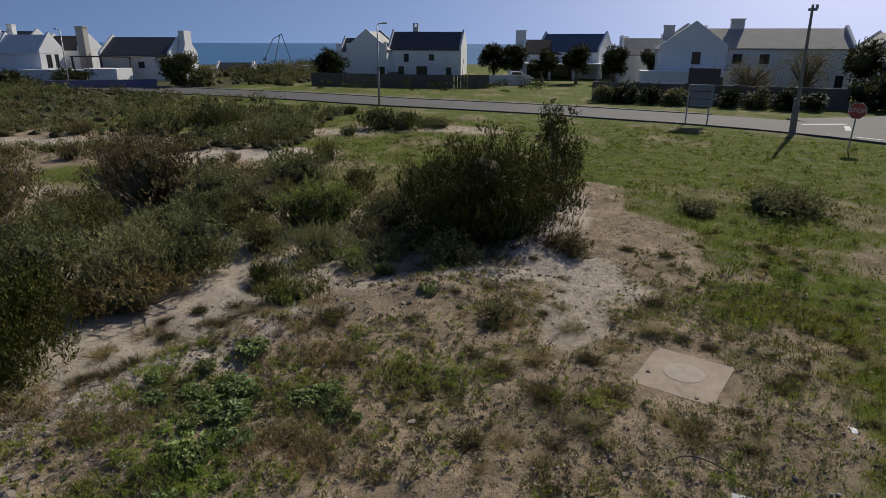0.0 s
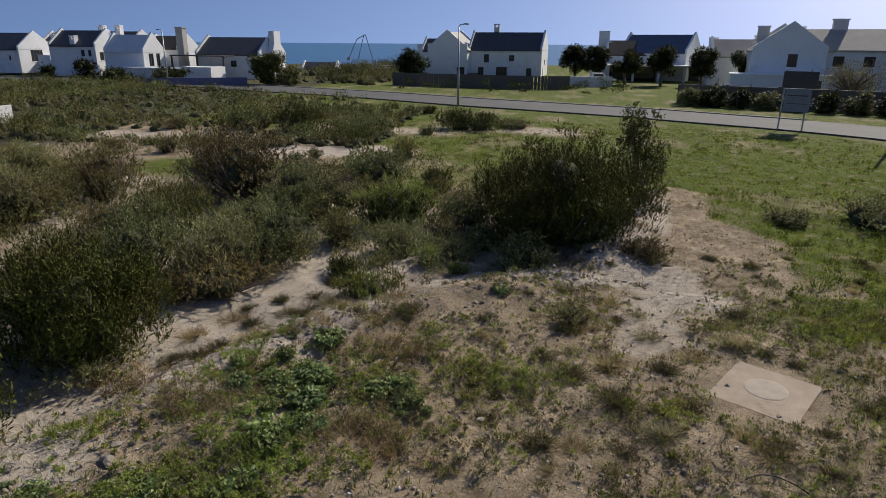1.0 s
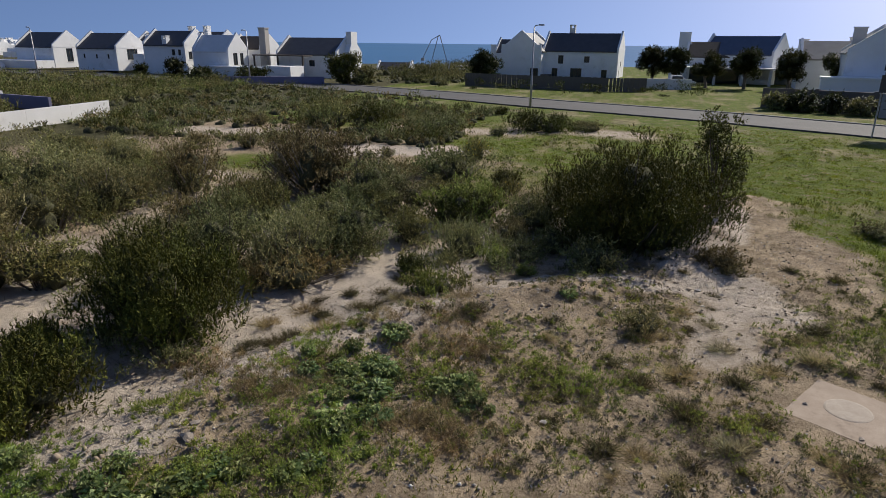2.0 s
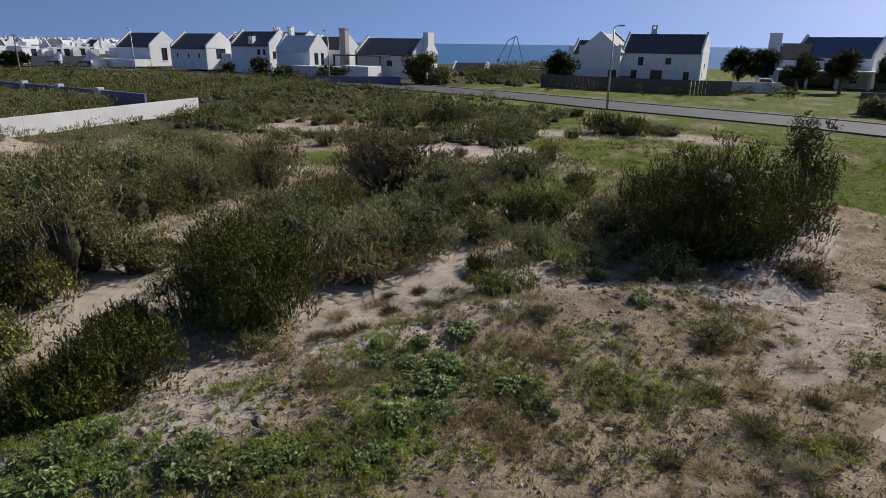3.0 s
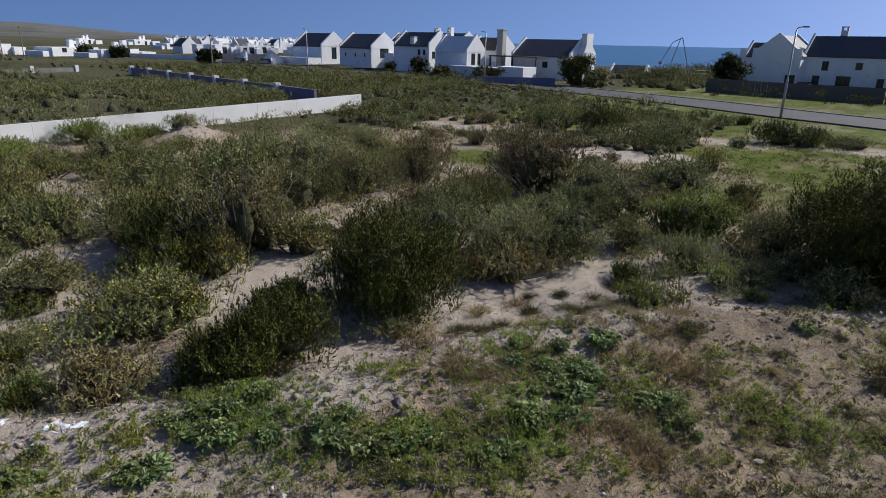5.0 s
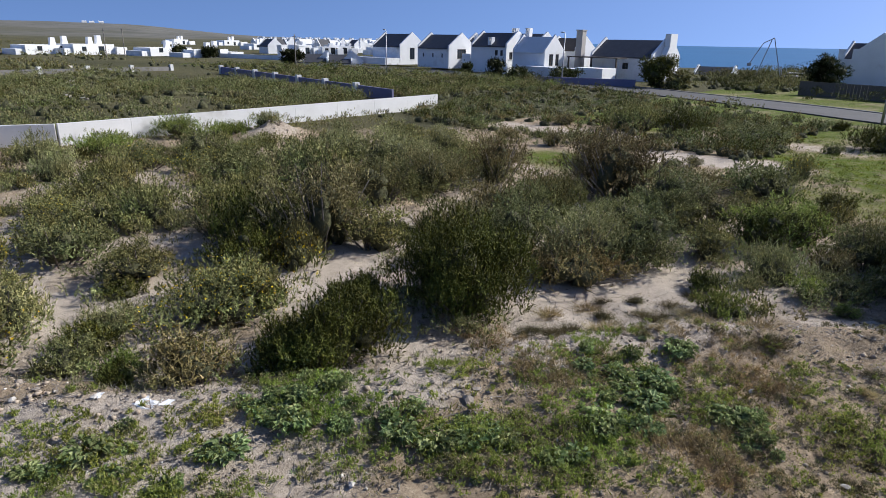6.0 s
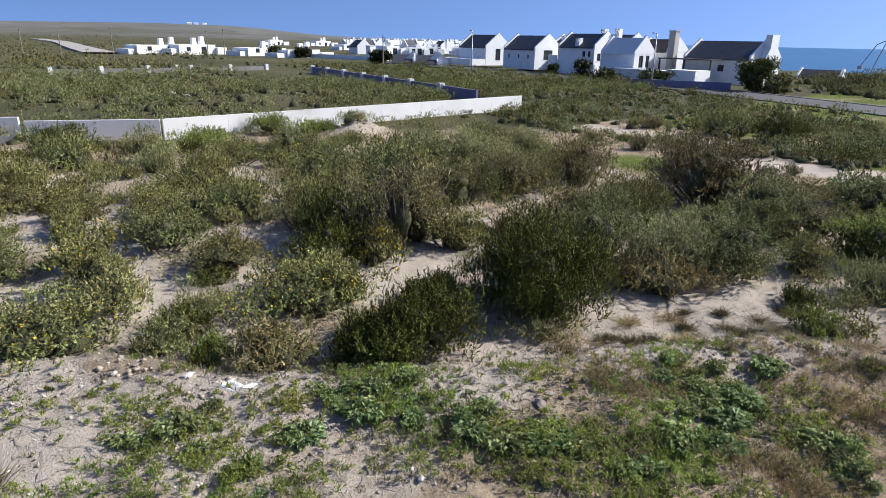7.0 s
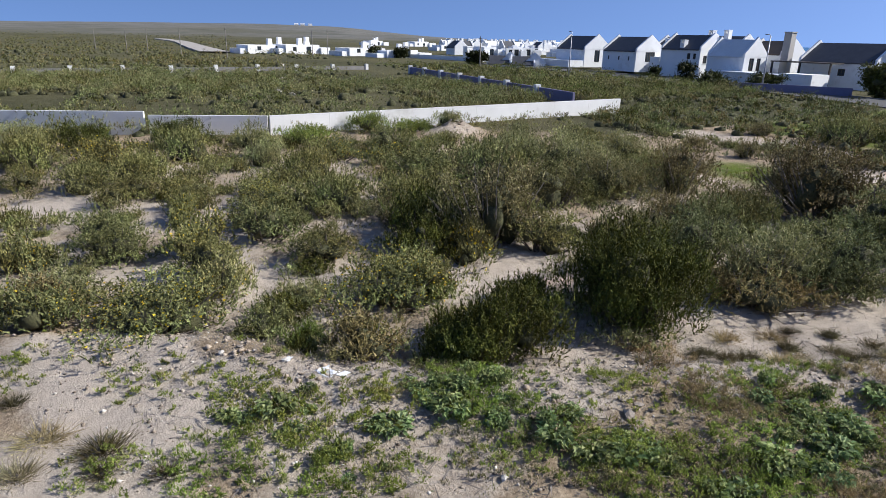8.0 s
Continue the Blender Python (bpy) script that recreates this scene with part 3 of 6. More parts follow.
# ---- houses ----
def window(parent, x0, x1, z0, z1, y, glazing=2, door=False):
    """A framed window set into an opening of a wall whose outer face lies at y."""
    w = 0.09
    bars = [x0 + (x1 - x0) * i / glazing for i in range(glazing + 1)]
    lights = [(a + (w if i == 0 else 0.035), b - (w if i == glazing - 1 else 0.035), z0 + w, z1 - w) for i, (a, b) in enumerate(zip(bars, bars[1:]))]
    bm = bmesh.new()
    panel(bm, x0, x1, z0, z1, y + 0.06, y + 0.16, lights)
    bmesh.ops.recalc_face_normals(bm, faces=bm.faces)
    m, top = Matrix(), parent
    while top.parent:
        m, top = top.matrix_basis @ m, top.parent
    frame_ob = part("door" if door else "window", bm, DARK_WOOD, top)
    frame_ob.matrix_basis = m
    for a, b, c, d in lights:
        part("pane", boxes((a - 0.01, b + 0.01, y + 0.1, y + 0.12, c - 0.01, d + 0.01)), GLASS, frame_ob)
    if not door:
        part("sill", boxes((x0 - 0.08, x1 + 0.08, y - 0.06, y + 0.02, z0 - 0.1, z0 - 0.003)), WHITE, frame_ob)


def chimney(parent, x, y, z0, z1, wx, wy, cap=True, material=None, open_top=False):
    bm = boxes((x - wx / 2, x + wx / 2, y - wy / 2, y + wy / 2, z0, z1 - 0.55))
    if open_top:
        # an arched smoke outlet: two cheeks and a cap
        box(bm, x - wx / 2, x - wx / 4, y - wy / 2, y + wy / 2, z1 - 0.55, z1 - 0.15)
        box(bm, x + wx / 4, x + wx / 2, y - wy / 2, y + wy / 2, z1 - 0.55, z1 - 0.15)
        box(bm, x - wx / 2 - 0.03, x + wx / 2 + 0.03, y - wy / 2 - 0.03, y + wy / 2 + 0.03, z1 - 0.15, z1)
    else:
        box(bm, x - wx / 2, x + wx / 2, y - wy / 2, y + wy / 2, z1 - 0.55, z1 - 0.15)
        if cap:
            box(bm, x - wx / 2 - 0.08, x + wx / 2 + 0.08, y - wy / 2 - 0.08, y + wy / 2 + 0.08, z1 - 0.15, z1)
    return part("chimney", bm, material or WHITE, parent)


def gabled(house, L, W, eave, ridge, foot=0.0, roof=None, front=(), left=(), right=(), x=0.0, y=0.0, turn=0.0, parapet=0.34, walls=None, back=()):
    """One gabled block of a house: length L along its ridge, front at -W/2. Openings: (from, to, sill, head, glazing) along each wall."""
    block = house
    if x or y or turn:
        block = new("wing")
        block.parent = house
        block.matrix_basis = pose(x, y, 0, 0, 0, turn)
    walls = walls or WHITE
    t = 0.28
    ow = lambda s: [o[:4] for o in s]
    bm = bmesh.new()
    panel(bm, -L / 2 + t, L / 2 - t, foot, eave, -W / 2, -W / 2 + t, ow(front))
    wall_front = part("wall", bm, walls, block)
    bm = bmesh.new()
    panel(bm, -L / 2 + t, L / 2 - t, foot, eave, W / 2 - t, W / 2, ow(back))
    part("wall", bm, walls, block)
    for o in front:
        window(wall_front, *o[:4], -W / 2, o[4] if len(o) > 4 else 2, o[2] < foot + 0.2)
    for side, openings in ((-1, left), (1, right)):
        # built facing -y, then turned to its end of the block
        bm = bmesh.new()
        h = W / 2
        panel(bm, -h, h, foot, eave, -L / 2, -L / 2 + t, ow(openings))
        p = parapet
        slope = (ridge - eave) / h
        prism(bm, [(-h, eave), (h, eave), (h, eave + p + 0.15), (0, ridge + p + 0.2), (-h, eave + p + 0.15)], -L / 2 - 0.03, -L / 2 + t)
        gable = part("gable_wall", bm, walls, block)
        gable.matrix_basis = pose(0, 0, 0, 0, 0, 90 * side)
        for o in openings:
            window(gable, *o[:4], -L / 2, o[4] if len(o) > 4 else 2, o[2] < foot + 0.2)
    bm = bmesh.new()
    for s in (-1, 1):
        over = 0.18
        slope = (ridge - eave) / (W / 2)
        a, b = (s * (W / 2 + over), eave - over * slope), (0, ridge)
        prism_points = [a, b, (0, ridge + 0.16), (a[0], a[1] + 0.16)]
        va = [bm.verts.new((-L / 2 + t, q[0], q[1])) for q in prism_points]
        vb = [bm.verts.new((L / 2 - t, q[0], q[1])) for q in prism_points]
        bm.faces.new(va)
        bm.faces.new(vb[::-1])
        for i in range(4):
            j = (i + 1) % 4
            bm.faces.new((va[j], va[i], vb[i], vb[j]))
    bmesh.ops.recalc_face_normals(bm, faces=bm.faces)
    part("roof", bm, roof or SLATE, block)
    return block


def house_at(x, y, turn, label, foot=None):
    z = level(x, y) if foot is None else foot
    return thing("house", pose(x, y, z, 0, 0, turn), label, "house")


# the two-storey house by the road
h = house_at(-2.8, 115.5, -10.0, "white two-storey house with slate roof and gabled wing", -0.8)
gabled(h, 12.7, 7.0, 5.0, 7.75, 0, SLATE, [(-3.6, -2.7, 2.95, 4.3), (0.8, 1.7, 3.2, 4.2), (-4.6, -3.6, 0.6, 2.2), (-1.4, 0.5, 0.1, 2.25, 3), (3.8, 4.7, 0.5, 2.1)], (), [(-0.5, 0.4, 2.6, 3.4, 1), (-2.0, -1.4, 0.4, 2.0, 1)])
gabled(h, 9.0, 7.0, 4.9, 7.75, 0, SLATE, (), [(1.7, 3.1, 0.1, 2.2, 3), (-0.2, 0.6, 5.0, 6.0, 1)], x=-9.4, y=-1.6, turn=90)
gabled(h, 7.0, 5.5, 4.6, 6.7, 0, SLATE, x=-13.4, y=5.0, turn=0)
chimney(h, -2.3, 0.6, 6.5, 9.3, 0.95, 0.7, open_top=True, material=WALL_GREY)
chimney(h, -18.3, 6.5, 1.0, 5.9, 1.4, 1.0)
chimney(h, -17.0, 7.0, 1.0, 5.6, 1.2, 1.0)
part("lean_to", boxes((-5.9, -4.6, -6.0, -3.5, 0.0, 1.2)), FENCE_WOOD, h)

# the long barn-like house with a broad end chimney
h = house_at(-43.4, 96.2, -8.0, "white barn-like house with dark roof and stepped chimney", 0.0)
gabled(h, 10.8, 7.0, 3.4, 5.75, 0, SLATE, [(0.5, 1.5, 1.7, 2.6)])
bm = bmesh.new()
prism(bm, [(-1.6, 0), (2.3, 0), (2.3, 3.8), (1.0, 5.0), (1.0, 6.8), (-0.9, 6.8), (-0.9, 5.0), (-1.6, 3.8)], -0.45, 0.45)
part("chimney", bm, WHITE, h).matrix_basis = pose(5.95, 0.2, 0, 0, 0, 90)
# its tall chimney, pergola and outbuilding
chimney(h, -7.4, -3.6, 0, 7.3, 1.15, 1.0, material=PLASTER_TAN)
part("pergola", boxes((-7.6, 1.5, -6.6, -4.0, 3.2, 3.36), (-7.5, -7.3, -6.5, -6.3, 0, 3.2), (-3.2, -3.0, -6.5, -6.3, 0, 3.2), (1.2, 1.4, -6.5, -6.3, 0, 3.2)), DARK_WOOD, h)
part("outbuilding", boxes((-2.6, 2.2, -11.0, -7.6, 0, 1.9), (-14.5, -2.6, -10.0, -7.6, 0, 1.5), (-14.5, -2.6, -10.2, -7.6, 1.5, 1.65)), WHITE, h)

# cluster of gabled houses
h = house_at(-55.8, 98.9, -9.0, "small white gabled house with brown roof", 0.3)
gabled(h, 6.0, 5.0, 3.8, 5.6, 0, BROWN_ROOF)
h = house_at(-58.6, 92.9, -9.0, "white gabled house with glazed gable doors", 0.3)
gabled(h, 7.0, 4.6, 3.4, 5.7, 0, WALL_GREY, (), (), [(-1.2, -0.2, 1.4, 3.2, 2), (0.4, 1.2, 1.4, 3.2, 2)])
h = house_at(-66.6, 103.6, -9.0, "white two-storey gabled house with dark roof", 0.4)
gabled(h, 7.0, 5.5, 4.3, 6.2, 0, SLATE, [(1.5, 2.3, 2.6, 3.5), (-1.5, -0.7, 2.6, 3.5)])
chimney(h, -4.4, 0.0, 4.0, 7.3, 1.0, 0.9, open_top=True)
h = house_at(-67.9, 95.0, -9.0, "white two-storey gabled house with parapet gables", 0.0)
gabled(h, 8.7, 5.5, 4.5, 6.6, 0, SLATE, [(1.6, 2.3, 3.0, 3.9), (2.9, 3.5, 3.0, 3.9)], (), [(0.2, 1.4, 2.6, 4.1, 2), (-2.0, -1.2, 2.4, 3.6, 2), (-1.2, -0.2, 0.5, 1.2, 2)])
chimney(h, 0.2, -2.3, 4.0, 6.0, 0.9, 0.8, open_top=True)
chimney(h, 4.6, 2.4, 4.0, 7.6, 0.9, 0.8, open_top=True)
part("terrace", boxes((-6.5, -4.36, -3.0, 1.0, 0, 2.3), (-6.5, -4.36, -3.0, -2.8, 2.3, 3.1), (-6.5, -6.3, -2.8, 1.0, 2.3, 3.1)), WHITE, h)
h = house_at(-80.9, 95.7, -8.0, "white gabled house with shuttered gable window", 0.4)
gabled(h, 8.9, 6.5, 3.5, 5.8, 0, SLATE, [(-3.0, -2.6, 1.9, 2.6, 1), (-0.2, 0.2, 1.9, 2.6, 1), (2.4, 2.8, 1.9, 2.6, 1)], (), [(-1.1, 1.1, 1.7, 3.4, 4)])
chimney(h, 4.0, 4.2, 2.0, 5.9, 0.6, 0.6)
part("terrace", boxes((4.46, 8.5, 0.2, 4.5, 0, 2.0), (8.3, 8.5, 0.2, 4.5, 2.0, 2.8)), WHITE, h)
h = house_at(-79.0, 107.0, -8.0, "white gabled house with steep dark roof", 0.4)
gabled(h, 8.0, 6.0, 4.0, 6.0, 0, SLATE)
h = house_at(-98.2, 100.6, -8.0, "white gabled house with tall gable door", 0.4)
gabled(h, 9.5, 6.5, 3.5, 5.9, 0, SLATE, (), (), [(-0.7, 0.6, 1.0, 3.3, 2)])
part("terrace", boxes((-8.0, 4.7, -7.0, -3.3, 0, 1.3)), WHITE, h)

# houses behind the round-headed trees
h = house_at(21.2, 107.0, -32.0, "white house with blue-grey roof behind clipped trees", -0.3)
gabled(h, 10.5, 6.5, 4.4, 6.9, 0, BLUE_ROOF, (), (), [(-0.6, 0.6, 3.2, 4.6, 2)])
h = house_at(16.3, 108.0, -8.0, "white house with brown roof and tall end chimney", -0.3)
gabled(h, 6.5, 5.5, 4.0, 6.0, 0, BROWN_ROOF)
bm = bmesh.new()
prism(bm, [(-1.8, 0), (2.3, 0), (2.3, 4.4), (0.9, 6.2), (0.9, 7.6), (-0.8, 7.6), (-0.8, 4.8), (-1.8, 4.4)], -0.5, 0.5)
part("chimney", bm, WHITE, h).matrix_basis = pose(-3.8, 0, 0, 0, 0, 0)
# Dark sheet added for the shade under the veranda.
part("glazed_front", boxes((-2.9, 12.3, -3.62, -3.54, 0.1, 2.45)), GLASS, h, "dark glass sheet for the shade under the veranda")
part("veranda", boxes((-3.0, 12.5, -9.0, -3.5, 2.5, 2.7), *[(x, x + 0.35, -8.9, -8.55, 0, 2.5) for x in (-2.8, 0.8, 4.4, 8.0, 11.6)]), WALL_GREY, h)
h = house_at(29.0, 95.0, -10.0, "white house with tan tiled roof", -0.3)
gabled(h, 7.0, 6.0, 4.1, 6.2, 0, TAN_ROOF)
chimney(h, -3.0, 1.5, 3.0, 6.6, 1.1, 0.9)
chimney(h, 3.0, 2.0, 3.0, 6.9, 1.3, 0.9)
h = house_at(40.2, 81.0, -14.0, "large white house with tan roof and broad gable", -0.3)
gabled(h, 16.0, 8.0, 5.1, 7.3, 0, TAN_ROOF, [(-5.0, -3.9, 3.4, 4.5), (-2.0, -0.9, 3.4, 4.5), (6.4, 7.3, 0.8, 2.2)])
gabled(h, 9.0, 7.6, 5.0, 7.7, 0, TAN_ROOF, (), [(-0.1, 0.9, 3.3, 4.7, 2)], x=-9.6, y=-0.6, turn=90)
part("annex", boxes((-15.5, -5.6, -8.2, -5.13, 0, 2.4), (-15.6, -5.5, -8.3, -5.13, 2.4, 2.6)), WHITE, h)
part("annex_window", boxes((-7.8, -6.4, -8.24, -8.2, 0.9, 2.0)), GLASS, h)
chimney(h, -4.2, 0.3, 6.0, 8.6, 1.5, 0.9, material=WALL_GREY)
chimney(h, -12.0, 2.0, 6.0, 7.9, 1.3, 0.9, material=WALL_GREY)
h = house_at(59.0, 88.0, -18.0, "white gabled house half hidden by dark trees", -0.3)
gabled(h, 9.0, 6.5, 4.4, 7.0, 0, TAN_ROOF, turn=90)

# low buildings near the shore
h = house_at(-40.5, 127.5, 2.0, "small white beach house with dark roof", -1.6)
gabled(h, 7.0, 4.0, 1.6, 2.9, 0, SLATE)
h = house_at(-28.0, 131.5, 6.0, "low white building with flat roof and stub columns", -1.4)
part("wall", boxes((-5, 5, -2.5, 2.5, 0, 1.7)), WHITE, h)
part("veranda", boxes((-0.5, 7.2, -4.5, -2.5, 2.2, 2.36), (-0.4, -0.2, -4.4, -4.2, 0, 2.2), (3.2, 3.4, -4.4, -4.2, 0, 2.2), (6.9, 7.1, -4.4, -4.2, 0, 2.2)), WALL_GREY, h)


def flat_house(x, y, turn, L, W, H, label, stacks=(), wing=0.0):
    h = house_at(x, y, turn, label)
    o = [(-L * 0.3, -L * 0.3 + 1.2, 0.9, 2.0), (L * 0.1, L * 0.1 + 1.6, 0.1, 2.1)]
    bm = bmesh.new()
    panel(bm, -L / 2, L / 2, -1.0, H, -W / 2, -W / 2 + 0.3, o)
    front = part("wall", bm, WHITE, h)
    for q in o:
        window(front, *q, -W / 2, 2, q[2] < 0.2)
    part("wall", boxes((-L / 2, L / 2, W / 2 - 0.3, W / 2, -1, H), (-L / 2, -L / 2 + 0.3, -W / 2 + 0.3, W / 2 - 0.3, -1, H), (L / 2 - 0.3, L / 2, -W / 2 + 0.3, W / 2 - 0.3, -1, H)), WHITE, h)
    part("roof", boxes((-L / 2 + 0.3, L / 2 - 0.3, -W / 2 + 0.3, W / 2 - 0.3, H - 0.5, H - 0.3)), WALL_GREY, h)
    if wing:
        part("wing", boxes((L / 2, L / 2 + wing, -W / 2 - 1.0, W / 2 - 1.0, -1, H * 0.72)), WHITE, h)
        part("wing", boxes((-L / 2 - wing * 0.7, -L / 2, -W / 2 + 0.5, W / 2, -1, H * 0.6)), WHITE, h)
    for sx, sh in stacks:
        bm = bmesh.new()
        prism(bm, [(-0.9, 0), (0.9, 0), (0.55, sh * 0.7), (0.55, sh), (-0.55, sh), (-0.55, sh * 0.7)], -0.6, 0.6)
        part("chimney", bm, WHITE, h).matrix_basis = pose(sx, 0, H - 0.6, 0, 0, 0)
    return h


# village along the far shore
FLAT = [(-190, 64, 96, 14, 8, 2.3, 3), (-186, 72, 98, 11, 8, 2.6, 3), (-172, 86, 95, 12, 8, 2.1, 3), (-160, 91, 92, 10, 7, 1.9, 4), (-357, 220, 95, 11, 8, 3.0, 5), (-380, 200, 97, 10, 8, 2.8, 4), (-249, 167, 94, 8, 7, 2.4, 3)]
for i, (x, y, turn, L, W, H, wing) in enumerate(FLAT):
    flat_house(x, y, turn, L, W, H, "low white flat-roofed house with squat chimneys", ((L * 0.1, 2.4), (L * 0.32, 2.8)), wing)
rng = random.Random(11)
for i in range(84):
    b = radians(43.5 + 12.5 * ((i * 0.618) % 1))
    d = min(220 + 220 * rng.random(), 150 + (math.degrees(b) - 38) * 42)
    x, y = -d * math.sin(b), d * math.cos(b)
    if i % 2:
        h = house_at(x, y, -8 + rng.choice((0, 90)), "small white gabled cottage in the far village")
        gabled(h, rng.uniform(5, 7), rng.uniform(4.2, 5.2), rng.uniform(2.0, 2.8), rng.uniform(3.8, 4.8), -1, rng.choice((SLATE, WALL_GREY, WALL_GREY)))
        chimney(h, 2.5, 0.5, 2, 5.4, 0.9, 0.8)
    else:
        flat_house(x, y, 80 + rng.uniform(-10, 10), rng.uniform(5, 7.5), 5, rng.uniform(2.2, 3.0), "small white flat-roofed house in the far village", ((1.5, 1.7),), rng.uniform(1.5, 2.5))
for x, y, turn in ((-109.4, 90.4, -38), (-104.2, 92.8, -40)):
    h = house_at(x, y, turn, "low white gabled cottage half hidden by scrub", -1.4)
    gabled(h, 6.0, 4.4, 2.0, 3.8, -1, SLATE)
    gabled(h, 5.0, 3.6, 1.9, 3.4, -1, SLATE, x=2.0, y=-2.6, turn=90)
for x, y in ((-137.5, 99.5), (-134.5, 102.5)):
    bm = boxes((-0.9, 0.9, -0.9, 0.9, -0.5, 3.4), (-1.0, 1.0, -1.0, 1.0, 3.4, 3.6))
    g = thing("gate_pillar", pose(x, y, level(x, y)), "broad white plastered gate pillar", "pillar", "gate pillars")
    part("shaft", bm, WHITE, g)
for x, y in ((-2001, 786), (-1994, 804), (-1985, 826)):
    h = house_at(x, y, 70, "tiny white building far off on the hill")
    gabled(h, 13, 7, 3, 5, -3, WALL_GREY)
boundary_wall("wall_village", -133, 99, -159, 93, 1.1, 3, WHITE, "long white plastered village wall")
boundary_wall("wall_house", -35.0, 79.0, -47.4, 74.4, 1.0, 3, WALL_SHADE, "garden wall coloured in bluish shade before the houses")
boundary_wall("wall_garden", 5.7, 86.0, 11.4, 86.4, 1.3, 2, WALL_GREY, "short white garden wall by the grass verge")


# ---- fences and hedging along the far side of the road ----
def paling_fence(points, height, label):
    line = smooth_line(points, 0.3)
    fence = thing("fence", pose(line[0].x, line[0].y, 0), label, "fence")
    shared = finish("slat", boxes((-0.166, 0.166, -0.02, 0.02, -0.3, height)), FENCE_WOOD)
    for i, p in enumerate(line[:-1]):
        d = line[i + 1] - p
        ob = new("slat", shared)
        ob.parent = fence
        ob.matrix_basis = Matrix.Translation((p.x - line[0].x, p.y - line[0].y, level(p.x, p.y))) @ Matrix.Rotation(math.atan2(d.y, d.x), 4, "Z") @ Matrix.Translation((0, 0.02 * (i % 2), 0)) @ Matrix.Diagonal((1, 1, 1 + 0.012 * math.sin(i * 2.3), 1))
    return fence


paling_fence([(-17, 84), (-8, 81), (1, 79.5), (5.6, 80.5)], 1.6, "weathered dark timber fence round the white house")
boundary_wall("wall_road", 14.8, 64.5, 34.5, 55.0, 1.75, 5, FENCE_WOOD, "dark weathered garden wall behind the hedge", 0.3, 0.1, foot=0.0)


# ---- poles and signs ----
def street_lamp(x, y, height, label, arm_turn=0.0):
    s = thing("street_lamp", pose(x, y, level(x, y), 0, 0, arm_turn), label, "street lamp", "street lamps")
    bm = bmesh.new()
    tube(bm, [(0, 0, -0.3), (0, 0, height * 0.45), (0, 0, height * 0.46), (0, 0, height)], [0.1, 0.095, 0.07, 0.055], 10)
    part("pole", bm, GALVANISED, s, smooth=True)
    bm = bmesh.new()
    tube(bm, [(0, 0, height - 0.05), (0.12, 0, height + 0.12), (0.45, 0, height + 0.16)], [0.045, 0.04, 0.035], 8)
    part("arm", bm, GALVANISED, s)
    bm = boxes((0.38, 0.85, -0.11, 0.11, height + 0.1, height + 0.22))
    bmesh.ops.bevel(bm, geom=bm.edges[:], offset=0.03, segments=1, affect="EDGES")
    part("lamp_head", bm, GALVANISED, s)
    return s


street_lamp(-5.7, 56.6, 6.75, "grey steel street lamp on the road verge", 0)
street_lamp(-44.2, 76.3, 6.5, "slim grey steel street lamp before the houses", 160)
street_lamp(-73.3, 72.2, 6.6, "slim grey steel street lamp in the scrub", 160)
for x, y, hgt in ((-100, 75, 6.0), (-148, 41, 6.6), (-158, 33.5, 6.3), (-181, 30.5, 6.0), (-195, 27.7, 6.0), (-150, 62, 6.4), (-168, 74, 6.8), (-230, 24, 6.0)):
    p = thing("utility_pole", pose(x, y, level(x, y)), "thin weathered timber utility pole with crossarm", "utility pole", "utility poles")
    bm = bmesh.new()
    tube(bm, [(0, 0, -0.3), (0, 0, hgt)], [0.12, 0.08], 6)
    part("pole", bm, POLE_WOOD, p)
    part("crossarm", boxes((-0.6, 0.6, -0.05, 0.05, hgt - 0.4, hgt - 0.3)), POLE_WOOD, p)

p = thing("utility_pole", pose(21.9, 39.7, 0, 0, -1.2, 0), "dark weathered timber telephone pole by the junction", "utility pole")
bm = bmesh.new()
tube(bm, [(0, 0, -0.3), (0, 0, 3.5), (0, 0, 7.6)], [0.15, 0.11, 0.07], 10)
part("pole", bm, POLE_WOOD, p)
part("bracket", boxes((-0.22, 0.28, -0.05, 0.05, 7.25, 7.4), (0.2, 0.32, -0.06, 0.06, 7.35, 7.6)), GALVANISED, p)
part("pole_stay", boxes((-0.24, -0.1, -0.08, 0.08, -0.2, 2.2)), POLE_WOOD, p)


def stop_sign(x, y):
    s = thing("stop_sign", pose(x, y, level(x, y), 0, 2.0, -36), "faded red octagonal stop sign on a steel post", "stop sign")
    bm = bmesh.new()
    tube(bm, [(0, 0.03, -0.3), (0, 0.03, 2.4)], [0.035, 0.035], 8)
    part("post", bm, GALVANISED, s)

    def octagon(r, y0, y1, material, name):
        bm = bmesh.new()
        prism(bm, [(r * math.cos(radians(22.5 + 45 * k)), 2.08 + r * math.sin(radians(22.5 + 45 * k))) for k in range(8)], y0, y1)
        bmesh.ops.recalc_face_normals(bm, faces=bm.faces)
        return part(name, bm, material, s)

    octagon(0.45, -0.01, 0.0, SIGN_WHITE, "border")
    octagon(0.415, -0.016, -0.01, SIGN_RED, "sign_face")
    words = bpy.data.curves.new("lettering", "FONT")
    words.body, words.size, words.align_x, words.align_y, words.extrude = "STOP", 0.32, "CENTER", "CENTER", 0.002
    words.materials.append(SIGN_WHITE)
    ob = new("lettering", words)
    ob.parent = s
    ob.matrix_basis = pose(0, -0.02, 2.08, 90, 0, 0)


stop_sign(21.5, 33.4)


